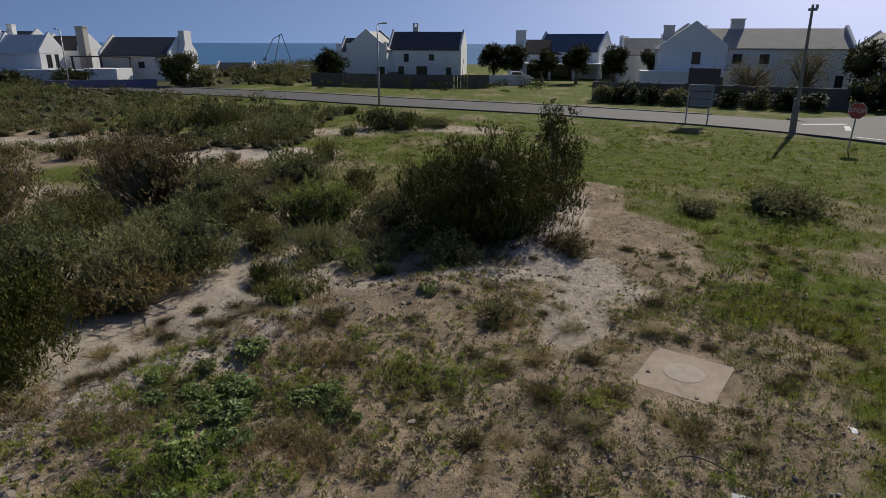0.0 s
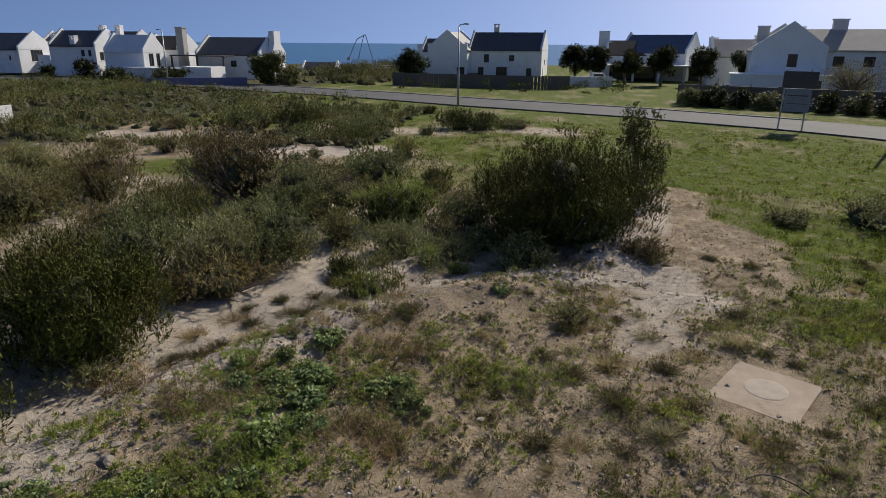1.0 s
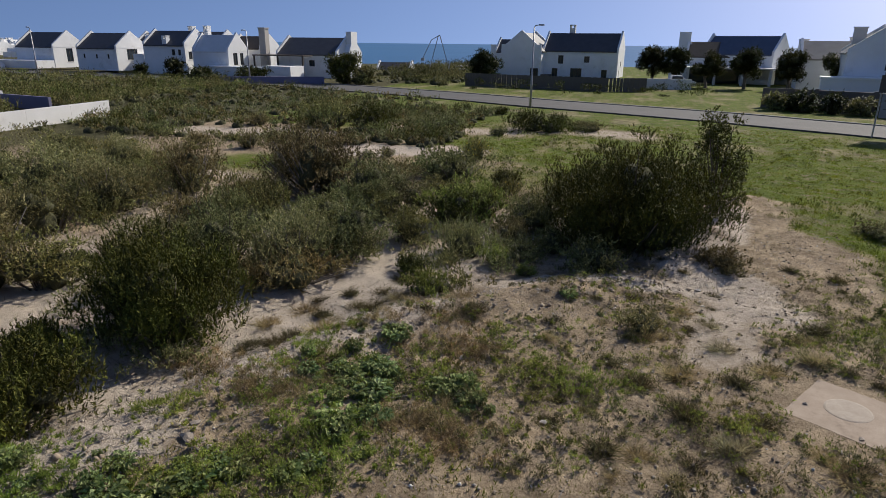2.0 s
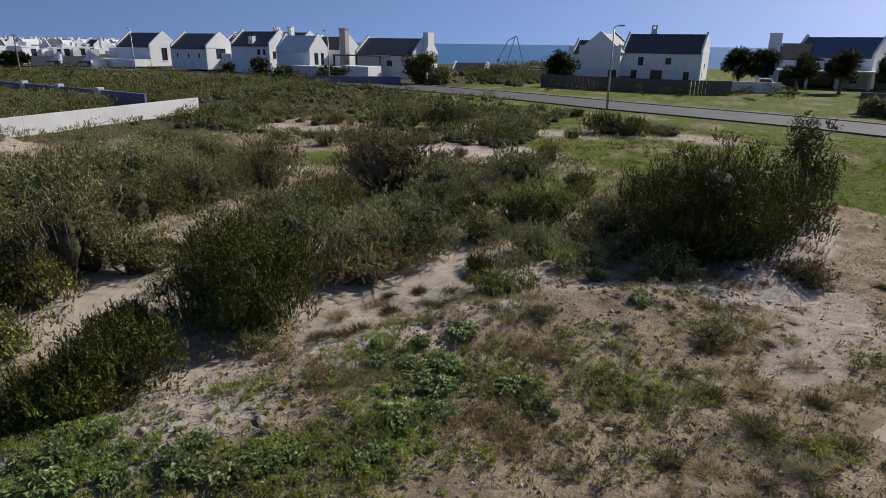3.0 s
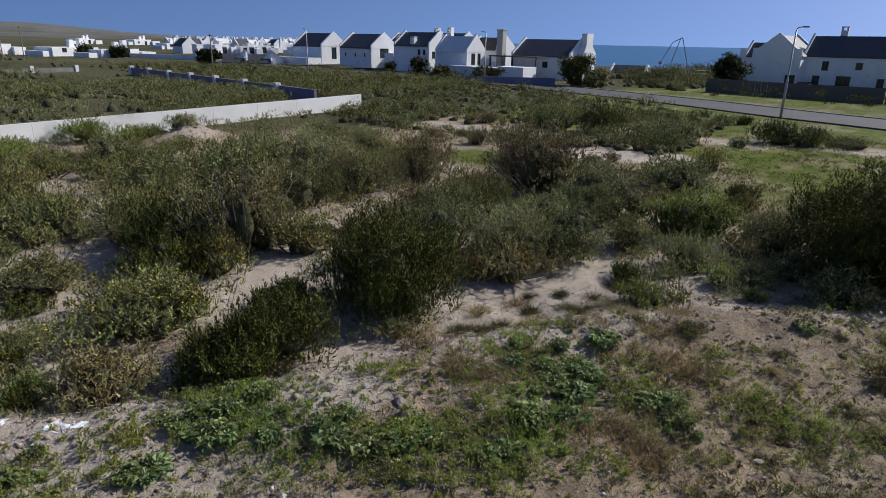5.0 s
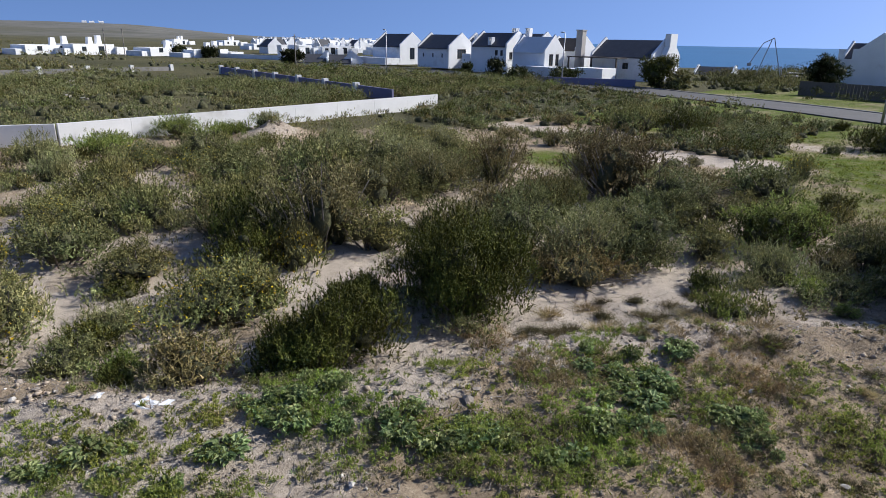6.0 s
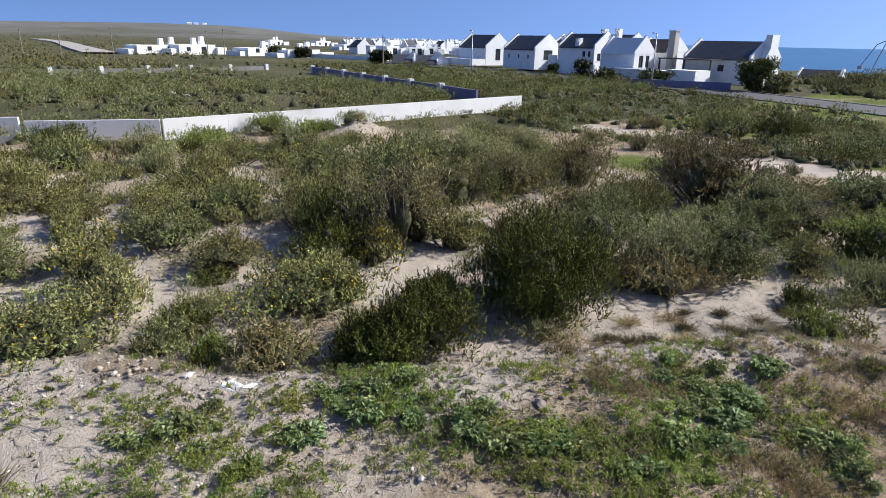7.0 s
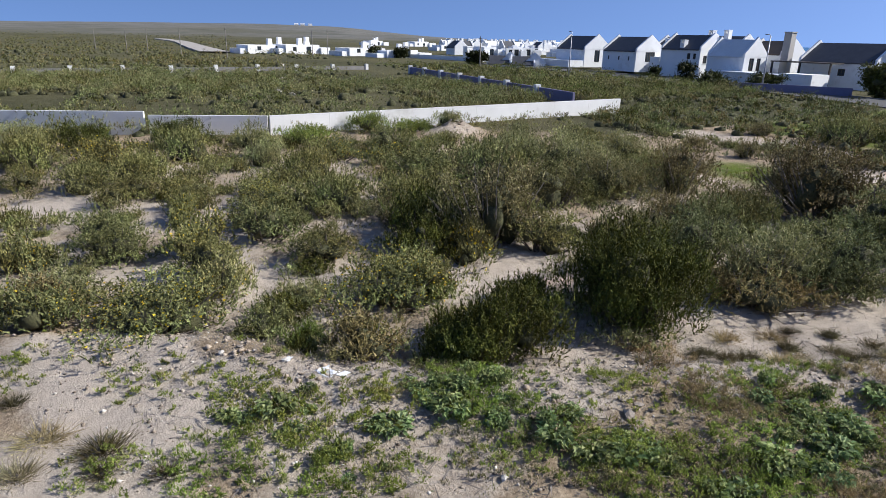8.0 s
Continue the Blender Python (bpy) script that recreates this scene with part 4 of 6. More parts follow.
def notice_board(x, y):
    s = thing("notice_board", pose(x, y, level(x, y), 0, 0, -24), "tall two-post board with dark top and faded panel", "notice board")
    for px in (-0.85, 0.55):
        bm = bmesh.new()
        tube(bm, [(px, 0.06, -0.3), (px, 0.06, 3.95)], [0.05, 0.045], 8)
        part("post", bm, GALVANISED, s)
    part("upper_panel", boxes((-1.0, 1.0, -0.04, 0.0, 2.75, 3.8)), SIGN_BACK, s, "dark weathered upper panel")
    lower = part("lower_panel", boxes((-0.75, 0.75, -0.03, 0.0, 1.25, 2.72)), SIGN_GREY, s, "faded grey-blue lower panel")
    for i, (a, b) in enumerate(((2.25, 2.32), (1.75, 1.79))):
        part("text_bar", boxes((-0.6, 0.6, -0.036, -0.031, a, b)), SIGN_BACK, lower)
    return s


notice_board(17.6, 44.0)

# a small crane on the shore
c = thing("crane", pose(-29.0, 114.4, -0.8, 0, 0, 5), "spindly grey harbour crane with a bent jib", "crane")
for name, pts in (("leg", [(3.1, 0, 0), (0.9, 0, 7.4)]), ("leg", [(-1.4, 0.6, 0.3), (0.6, 0, 7.2)]), ("jib", [(0.9, 0, 7.4), (-0.6, 0, 6.6), (-2.2, 0, 3.4)]), ("hook_arm", [(3.0, 0, 0), (2.6, 0, 3.2)])):
    bm = bmesh.new()
    tube(bm, pts, [0.075] * len(pts), 6)
    part(name, bm, GALVANISED, c)
bm = boxes((-2.5, -1.9, -0.2, 0.2, 3.0, 3.5))
part("hook_block", bm, GALVANISED, c)

# white pickup behind the garden wall
car = thing("car", pose(9.6, 88.2, 0, 0, 0, 4), "white pickup truck parked behind a garden wall", "car")
bm = bmesh.new()
prism(bm, [(-2.4, 0.45), (2.4, 0.45), (2.45, 0.95), (1.3, 1.05), (0.75, 1.65), (-0.6, 1.7), (-0.85, 1.05), (-2.4, 1.0)], -0.85, 0.85)
bmesh.ops.recalc_face_normals(bm, faces=bm.faces)
part("body", bm, CAR_PAINT, car)
bm = bmesh.new()
prism(bm, [(0.95, 1.12), (0.68, 1.58), (-0.5, 1.62), (-0.62, 1.1)], -0.86, 0.86)
bmesh.ops.recalc_face_normals(bm, faces=bm.faces)
part("side_windows", bm, GLASS, car)
for wx in (-1.5, 1.5):
    for wy in (-0.8, 0.8):
        bm = bmesh.new()
        tube(bm, [(wx, wy - 0.1, 0.34), (wx, wy + 0.1, 0.34)], [0.34, 0.34], 16)
        wheel = part("wheel", bm, RUBBER, car)


# ---- plants ----
def leaf_cloud(rng, lobes, count, length, width, up=0.5, loose=0.5, depth=0.28, low=-0.3, shoots=6):
    """Leaves as triangles, set along short shoots over the outer shells of overlapping lobes (x, y, z, rx, ry, rz)."""
    lobes = np.asarray(lobes, float)
    count = max(count // shoots, 1)
    area = (lobes[:, 3] * lobes[:, 5]) ** 0.8
    pick = rng.choice(len(lobes), count, p=area / area.sum())
    d = rng.normal(size=(count, 3))
    d /= np.linalg.norm(d, axis=1, keepdims=True)
    d[:, 2] = np.where(d[:, 2] < low, -d[:, 2], d[:, 2])
    r = 1 - depth * rng.random(count) ** 2 + 0.06 * rng.normal(size=count)
    p = lobes[pick, :3] + d * lobes[pick, 3:] * r[:, None]
    out = d * 0.7 + np.array([0, 0, up]) + loose * rng.normal(size=(count, 3))
    out /= np.linalg.norm(out, axis=1, keepdims=True)
    # the leaves of each shoot, from its foot to its tip
    axis = np.repeat(out, shoots, 0)
    along = np.tile((np.arange(shoots) + 0.5) / shoots, count)[:, None]
    reach = np.repeat(rng.uniform(0.7, 1.5, count), shoots)[:, None] * length * (0.35 * shoots if shoots > 1 else 0)
    n = count * shoots
    p = np.repeat(p, shoots, 0) + axis * reach * (along - 0.45)
    leaf = axis * 0.8 + 0.42 * rng.normal(size=(n, 3))
    leaf /= np.linalg.norm(leaf, axis=1, keepdims=True)
    side = np.cross(leaf, np.array([0, 0, 1.0]) + 0.8 * rng.normal(size=(n, 3)))
    side /= np.linalg.norm(side, axis=1, keepdims=True) + 1e-9
    size = rng.uniform(0.6, 1.35, n)[:, None] * (1.15 - 0.4 * along)
    keep = p[:, 2] > 0.02
    tri = np.stack([p - side * width * size / 2, p + side * width * size / 2, p + leaf * length * size], 1)
    return tri[keep]


def unit_ball(cuts):
    bm = bmesh.new()
    bmesh.ops.create_icosphere(bm, subdivisions=cuts, radius=1.0)
    bm.verts.ensure_lookup_table()
    out = np.array([v.co[:] for v in bm.verts]), np.array([[v.index for v in f.verts] for f in bm.faces])
    bm.free()
    return out


COARSE, FINE = unit_ball(1), unit_ball(2)


def shade_solids(rng, lobes, k, ball, rough=0.16):
    """Uneven solids within a bush's lobes, for its twigs and dark inner shade, as points and triangles."""
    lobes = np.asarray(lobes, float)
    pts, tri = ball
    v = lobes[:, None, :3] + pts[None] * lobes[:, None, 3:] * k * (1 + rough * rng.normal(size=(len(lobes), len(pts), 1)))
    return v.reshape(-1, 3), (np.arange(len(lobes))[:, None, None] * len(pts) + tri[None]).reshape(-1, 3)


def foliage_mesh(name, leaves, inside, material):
    """Loose leaves (n, 3, 3) over solids in a dark inner-shade colour, in one mesh."""
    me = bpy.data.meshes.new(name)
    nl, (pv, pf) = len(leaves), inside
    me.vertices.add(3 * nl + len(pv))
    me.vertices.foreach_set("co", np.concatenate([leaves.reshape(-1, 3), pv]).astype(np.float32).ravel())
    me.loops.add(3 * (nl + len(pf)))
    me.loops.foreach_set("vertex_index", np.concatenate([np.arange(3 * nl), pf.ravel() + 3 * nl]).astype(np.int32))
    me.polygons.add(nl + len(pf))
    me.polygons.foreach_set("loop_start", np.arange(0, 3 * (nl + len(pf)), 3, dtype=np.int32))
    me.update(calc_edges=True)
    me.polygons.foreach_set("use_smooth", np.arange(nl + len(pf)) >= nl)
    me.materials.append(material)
    me.materials.append(TWIG_SHADE)
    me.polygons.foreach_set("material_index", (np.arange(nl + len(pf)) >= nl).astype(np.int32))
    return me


def dome_lobes(rng, w, h, count, flat=0.8, foot=0.35):
    """Lobes of an uneven dome w across and h high, standing on z = 0."""
    out = []
    for i in range(count):
        a, r = rng.uniform(0, 2 * math.pi), (rng.random() ** 0.6) * 0.36 * w
        size = rng.uniform(0.15, 0.24) * w
        tall = min(size * flat * rng.uniform(0.8, 1.2), h * 0.45)
        top = h * (1 - 0.55 * (r / (0.36 * w)) ** 2) * rng.uniform(0.82, 1.08)
        z = rng.uniform(foot, 1.0) * max(top - tall, tall * 0.5)
        out.append((r * math.cos(a), r * math.sin(a), max(z, tall * 0.6), size, size, tall))
    return out


def clumps(rng, lobes, each, h, least=0.24, most=0.5):
    """Smaller uneven clumps over the upper shells of the lobes, some poking out."""
    out = []
    for x, y, z, rx, ry, rz in lobes:
        for i in range(each):
            d = rng.normal(size=3)
            d /= np.linalg.norm(d)
            d[2] = abs(d[2]) if rng.random() < 0.75 else d[2]
            k = rng.uniform(least, most)
            r = rng.uniform(0.7, 1.05)
            c = (x + d[0] * rx * r, y + d[1] * ry * r, max(z + d[2] * rz * r, 0.4 * k * rz))
            out.append((*c, rx * k, ry * k, max(rz, rx * 0.5) * k))
        out.append((x, y, z * 0.8, rx * 0.8, ry * 0.8, rz * 0.8))
    return out


def stem_mesh(rng, lobes, name, material, twigs=14, thick=0.03, poke=1.1):
    bm = bmesh.new()
    for i in range(twigs):
        x, y, z, rx, ry, rz = lobes[rng.integers(len(lobes))]
        end = np.array([x, y, z]) + rng.normal(size=3) * np.array([rx, ry, rz]) * 0.5 * poke
        end[2] = max(end[2], 0.1)
        base = np.array([x, y, 0]) * 0.25 + rng.normal(size=3) * 0.05
        base[2] = -0.1
        mid = base * 0.45 + end * 0.55 + rng.normal(size=3) * 0.06 * rx
        tube(bm, [base, mid, end], [thick, thick * 0.6, thick * 0.25], 4)
    return finish(name, bm, material)


KINDS = {  # leaf material, leaf length, leaf width, upward bias, looseness, leaves per square metre, stem material, twigs
    "dark": (LEAF_DARK, 0.093, 0.031, 1.2, 0.28, 546, STEM, 16, "dense dark green coastal shrub on sand"),
    "mixed": (LEAF_MIXED, 0.074, 0.031, 0.65, 0.45, 514, STEM, 18, "olive green fynbos shrub with small leaves"),
    "flower": (LEAF_MIXED, 0.074, 0.031, 0.8, 0.35, 530, STEM, 16, "olive shrub dotted with small yellow flowers"),
    "grey": (LEAF_GREY, 0.085, 0.026, 1.0, 0.35, 468, DEAD, 22, "grey-green scrubby shrub with fine leaves"),
    "brown": (LEAF_BROWN, 0.068, 0.028, 0.5, 0.55, 514, DEAD, 22, "brownish half-dry shrub with bare grey twigs"),
    "green": (LEAF_GREEN, 0.082, 0.031, 1.0, 0.3, 499, STEM, 12, "fresh green low bushy shrub"),
}


def make_shrub(kind, w, h, seed, fuller=1.0, rise=(0.0, 0.0)):
    """A shrub at the origin, as an Empty with stems, foliage and, for one kind, flowers."""
    leaf, ln, wd, up, loose, dense, wood, twigs, label = KINDS[kind]
    rng = np.random.default_rng(seed)
    main = dome_lobes(rng, w, h, int((8 + 4 * w) * fuller ** 0.6), 0.9, 0.35 if fuller == 1 else 0.0)
    lobes = clumps(rng, main, 7, h) if fuller == 1 else clumps(rng, main, 18, h, 0.14, 0.34)
    shrub = thing("shrub", Matrix(), label, "shrub", "shrubs of the plot")
    area = 2.2 * w * w * 0.5 + 3.0 * w * h
    n = int(dense * area * fuller)
    # stretch the clumps so that the shrub truly is w across and h high; rise: the side to which it grows taller
    grow = lambda rows: [(x, y, z * (1 + (x * rise[0] + y * rise[1]) / w), rx, ry, rz) for x, y, z, rx, ry, rz in rows]
    main, lobes = grow(main), grow(lobes)
    cloud = leaf_cloud(rng, lobes, 800, ln, wd, up, loose).reshape(-1, 3)
    kz, kx = h / np.percentile(cloud[:, 2], 98.5), w / 2 / np.percentile(np.hypot(cloud[:, 0], cloud[:, 1]), 95)
    fit = lambda rows: [(x * kx, y * kx, z * kz, rx * kx, ry * kx, rz * kz) for x, y, z, rx, ry, rz in rows]
    main, lobes = fit(main), fit(lobes)
    leaves = leaf_cloud(rng, lobes, n, ln, wd, up, loose, 0.35, -0.3 if fuller == 1 else -0.6, 8)
    # Dark solids deep in the shrub: inner twigs with their shade as colour.
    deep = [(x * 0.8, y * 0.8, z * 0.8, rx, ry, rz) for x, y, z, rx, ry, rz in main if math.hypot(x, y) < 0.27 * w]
    inside = shade_solids(rng, deep, (0.5 if fuller > 1 else 0.48) if kind != "brown" else 0.44, FINE, 0.14)
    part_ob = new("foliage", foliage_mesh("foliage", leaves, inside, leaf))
    part_ob.parent = shrub
    stems = new("woody_base", stem_mesh(rng, lobes, "woody_base", wood, int(twigs * (0.6 + 0.4 * w)), 0.012 + 0.008 * w, 1.0 if kind == "brown" else 0.9))
    stems.parent = shrub
    if kind == "flower":
        blooms = leaf_cloud(rng, lobes, int(36 * area), 0.038, 0.042, 0.3, 0.8, 0.02, 0.1, 1)
        f = new("blossom", triangles("blossom", blooms, PETAL))
        f.parent = shrub
        tagged(f, kind="stuff")
    return shrub


def stand(x, y, turn, sx, sz, sink=0.04):
    return Matrix.Translation((x, y, level(x, y) - sink)) @ Matrix.Rotation(turn, 4, "Z") @ Matrix.Diagonal((sx, sx, sz, 1))


DARK = [(1.2, 18.7, 5.3, 3.15), (-8.3, 10.0, 3.15, 2.1), (-8.6, 6.3, 2.5, 1.3)]  # the three great shrubs: x, y, across, height
SHRUBS = {}
SHRUBS["dark"] = [(-12.2, 3.3, 1.2, 0.6), (-14.3, 5.0, 1.1, 0.55), (-10.2, 8.5, 1.2, 0.75), (-3.4, 23.2, 1.3, 2.1), (-10.4, 8.6, 1.4, 0.6), (-10.5, 3.1, 0.9, 0.4), (-13.8, 8.0, 1.9, 1.2), (-34.9, 1.8, 2.8, 1.5), (-34.3, 6.3, 2.8, 1.7), (-4.0, 19.6, 2.6, 1.4), (-4.4, 14.8, 1.0, 0.8), (-3.4, 41.8, 4.1, 1.2), (-14.4, 39.2, 3.0, 2.2), (-7.5, 50.4, 1.4, 1.1)]
SHRUBS["flower"] = [(-11.2, 5.3, 1.7, 0.85), (-12.9, 1.0, 3.3, 0.9), (-13.5, -1.0, 1.5, 1.0), (-17.4, 2.9, 1.5, 1.5), (-18.2, -0.9, 1.7, 0.8), (-12.9, 8.9, 1.5, 0.8), (-26.6, 11.5, 2.1, 1.1)]
SHRUBS["grey"] = [(-12.8, 4.5, 0.9, 0.55), (-15.2, 5.7, 1.5, 0.7), (-14.2, 2.7, 1.5, 1.0), (-29.5, 8.6, 2.3, 1.6), (-20.7, 18.2, 3.3, 1.5), (-15.6, 17.1, 3.0, 1.6), (-20.3, 23.5, 2.3, 1.4), (-14.7, 8.7, 1.5, 1.0), (-3.0, 15.7, 2.5, 0.7), (-19.5, 19.4, 2.8, 1.5), (-21.9, 18.2, 2.7, 1.5), (1.2, 11.8, 0.8, 0.5), (-11.6, 23.1, 3.0, 1.5), (-36.0, -0.5, 2.3, 1.3), (-31.6, 21.0, 2.0, 0.8)]
SHRUBS["brown"] = [(-9.6, 4.0, 1.2, 0.6), (-12.5, 10.1, 3.0, 2.1), (-14.6, 20.2, 2.7, 2.0), (-10.0, 21.2, 3.6, 2.1), (-13.9, 10.3, 2.6, 1.6), (-7.3, 13.2, 2.8, 1.0), (-2.3, 18.0, 1.4, 0.8), (-8.1, 23.0, 3.0, 1.0), (-11.3, 14.1, 2.5, 1.1), (-22.3, 39.1, 2.0, 0.8)]
SHRUBS["green"] = [(-10.6, 3.3, 0.9, 0.5), (-11.5, 6.6, 1.3, 0.6), (-1.6, 14.5, 1.3, 0.8), (-3.5, 13.3, 1.5, 0.5), (-31.7, 12.2, 3.0, 1.0), (-33.8, 16.7, 2.7, 1.3), (-32.6, 18.9, 2.4, 0.8)]
OLIVE = [(-17.9, 1.0, 1.9, 1.1), (-14.2, 5.3, 2.0, 1.0), (-18.0, 9.9, 2.9, 1.2), (-14.1, 13.8, 2.6, 1.2), (-18.9, 14.9, 3.2, 1.4), (-11.0, 14.2, 2.0, 1.1), (-10.8, 17.9, 2.2, 1.0), (-14.7, 14.3, 2.3, 1.0), (-6.0, 14.9, 1.2, 1.4), (-5.3, 17.4, 1.7, 1.2), (-1.7, 19.1, 1.9, 1.8), (-5.7, 25.4, 3.1, 1.0), (-7.8, 16.1, 1.5, 1.0), (-10.4, 16.4, 2.4, 1.0), (-7.9, 13.2, 1.2, 0.6)]
OLIVE_FAR = [(-0.4, 42.9, 2.6, 0.5), (-10.2, 41.4, 4.0, 0.8), (-17.4, 40.0, 3.5, 1.4), (-16.7, 19.4, 2.0, 1.5), (-21.6, 15.0, 2.6, 1.0), (-16.1, 17.0, 2.8, 0.9), (8.5, 20.7, 1.6, 0.45), (11.3, 20.7, 2.7, 0.7), (-27.9, -0.7, 1.8, 1.2), (-26.1, 0.9, 2.0, 1.0), (-26.2, 2.8, 2.1, 1.0), (-22.4, 6.0, 2.2, 1.1), (-19.2, 6.5, 1.3, 1.2), (-26.3, 14.0, 2.7, 1.4), (-17.4, 4.9, 1.5, 1.0), (-22.0, 13.5, 3.4, 0.9)]
SHRUBS["mixed"] = OLIVE + OLIVE_FAR
for kind, rows in {'mixed': [(-19.3, 1.1, 1.9, 1.0), (-24.2, 2.5, 2.0, 1.0), (-21.7, 3.8, 1.8, 0.9), (-19.2, 8.2, 2.1, 1.0), (-31.4, -0.3, 2.5, 1.2), (-29.7, 5.7, 2.4, 1.2), (-23.8, 9.1, 2.1, 1.0)], 'flower': [(-20.6, 5.7, 1.9, 1.0), (-29.9, 2.5, 2.4, 1.2)], 'grey': [(-15.1, -0.7, 1.8, 0.9), (-26.9, 8.1, 2.3, 1.2)], 'brown': [(-16.6, 8.7, 1.9, 1.0)]}.items():
    SHRUBS[kind] += rows

THICKET = {}  # tall overlapping shrubs of the hollow
THICKET["brown"] = [(-13.8, 10.3, 3.0, 2.1), (-11.9, 16.3, 2.4, 1.04), (-6.3, 20.3, 2.2, 1.74), (-1.9, 20.0, 1.8, 2.20), (-11.3, 22.6, 2.7, 2.02), (-14.1, -0.9, 1.5, 1.10), (-9.6, 4.0, 1.3, 0.80)]
THICKET["mixed"] = [(-12.6, 11.2, 2.2, 2.14), (-15.5, 14.3, 2.7, 1.74), (-18.8, 11.6, 2.1, 1.66), (-8.0, 17.3, 2.3, 1.38), (-6.6, 15.6, 2.6, 1.70), (-7.0, 19.0, 1.9, 1.88), (-9.4, 13.9, 2.4, 1.94), (-6.5, 15.4, 1.6, 1.64), (-7.7, 20.3, 3.0, 1.80), (-15.4, 2.8, 2.1, 1.28), (-11.8, 6.7, 1.2, 1.04), (-15.0, 5.7, 2.1, 1.14), (-19.4, 1.0, 2.1, 1.18), (-18.8, 5.1, 2.1, 1.20), (-18.3, -1.4, 1.1, 1.20), (-26.2, 1.0, 2.1, 0.82), (-23.7, 4.3, 1.9, 0.88), (-22.6, 6.3, 1.9, 0.78)]
THICKET["dark"] = [(-15.7, 9.3, 2.2, 1.02), (-3.5, 25.5, 1.3, 2.10), (-22.7, -1.3, 1.4, 0.56)]
THICKET["grey"] = [(-19.4, 18.8, 3.7, 1.82), (-7.8, 13.9, 2.3, 1.08), (-3.3, 16.5, 2.2, 1.12), (-7.5, 14.2, 2.5, 1.66), (-12.9, 4.0, 2.1, 0.64)]
THICKET["green"] = [(-9.7, 17.0, 1.3, 1.08), (-4.2, 20.1, 2.9, 1.74), (-2.4, 15.8, 1.3, 0.92), (-1.5, 15.1, 0.9, 0.52)]
THICKET["flower"] = [(-11.9, 5.9, 2.4, 1.06), (-20.6, 3.3, 1.1, 1.18)]
for kind, rows in THICKET.items():
    SHRUBS[kind] = [q for q in SHRUBS[kind] if all(math.hypot(q[0] - x, q[1] - y) > 0.3 * (w + q[2]) for x, y, w, hgt in rows)] + rows

for i, (x, y, w, hgt) in enumerate(DARK):
    s = make_shrub("dark", w * 1.03, hgt, 40 + i, 2.3, ((0, 0), (0, 0), (0.8, 0.5))[i])
    tagged(s, ("broad dark green shrub overhanging a sandy bank", "rounded dark green shrub on a sandy slope", "low spreading dark green shrub on sand")[i], "shrub", "shrubs of the plot")
    s.matrix_world = stand(x, y, 0, 1, 1)

pile = make_shrub("brown", 1.35, 0.62, 61, 1.7)
tagged(pile, "heap of cut dark brown brushwood on the bare sand", "brush pile")
pile.name = "brush_pile"
pile.matrix_world = stand(3.4, 16.0, 0.4, 1, 1)

MODELS = {k: [(make_shrub(k, w, w * f, 100 + 10 * n + j), w, w * f) for j, (w, f) in enumerate(((1.3, 0.65), (2.0, 0.65), (2.8, 0.6), (1.5, 0.4), (2.6, 0.36)))] for n, k in enumerate(SHRUBS)}
used = set()
srng = random.Random(5)


def plant(kind, x, y, w, hgt):
    w, hgt = w * 1.05, min(hgt, 0.72 * w)
    model, mw, mh = min(MODELS[kind], key=lambda q: abs(q[1] - w) / w + 1.5 * abs(q[2] / q[1] - hgt / w))
    m = stand(x, y, srng.uniform(0, 6.28), w / mw, hgt / mh)
    if model.name in used:
        copy_thing(model, m)
    else:
        used.add(model.name)
        model.matrix_world = m


for kind, rows in SHRUBS.items():
    for row in rows:
        plant(kind, *row)

# smaller shrubs between the large ones
taken = [(x, y, w) for rows in SHRUBS.values() for x, y, w, hgt in rows] + [(x, y, w) for x, y, w, hgt in DARK]
count = 0
for _ in range(6000):
    if count >= 140:
        break
    b, d = radians(srng.uniform(-6, 93)), 7 + 33 * srng.random() ** 0.7
    x, y = -d * math.sin(b), d * math.cos(b)
    ax, ay = np.array([x]), np.array([y])
    sand, green = float(open_sand(ax, ay)[0]), float(ground_cover(ax, ay)[1][0])
    if float(beyond_crest(ax, ay)[0]) < 1.0 or sand > 0.35 or green > 0.4 or x < -34.5 or (y > 24 and srng.random() < 0.55):
        continue
    w = srng.uniform(0.5, 1.5)
    if any(math.hypot(x - q[0], y - q[1]) < 0.33 * (w + q[2]) for q in taken):
        continue
    taken.append((x, y, w))
    plant(srng.choice(("mixed", "mixed", "grey", "brown", "flower", "mixed", "dark")), x, y, w, w * srng.uniform(0.4, 0.65))
    count += 1
for rows in MODELS.values():
    for model, w, hgt in rows:
        if model.name not in used:
            for o in (*model.children_recursive, model):
                bpy.data.objects.remove(o)


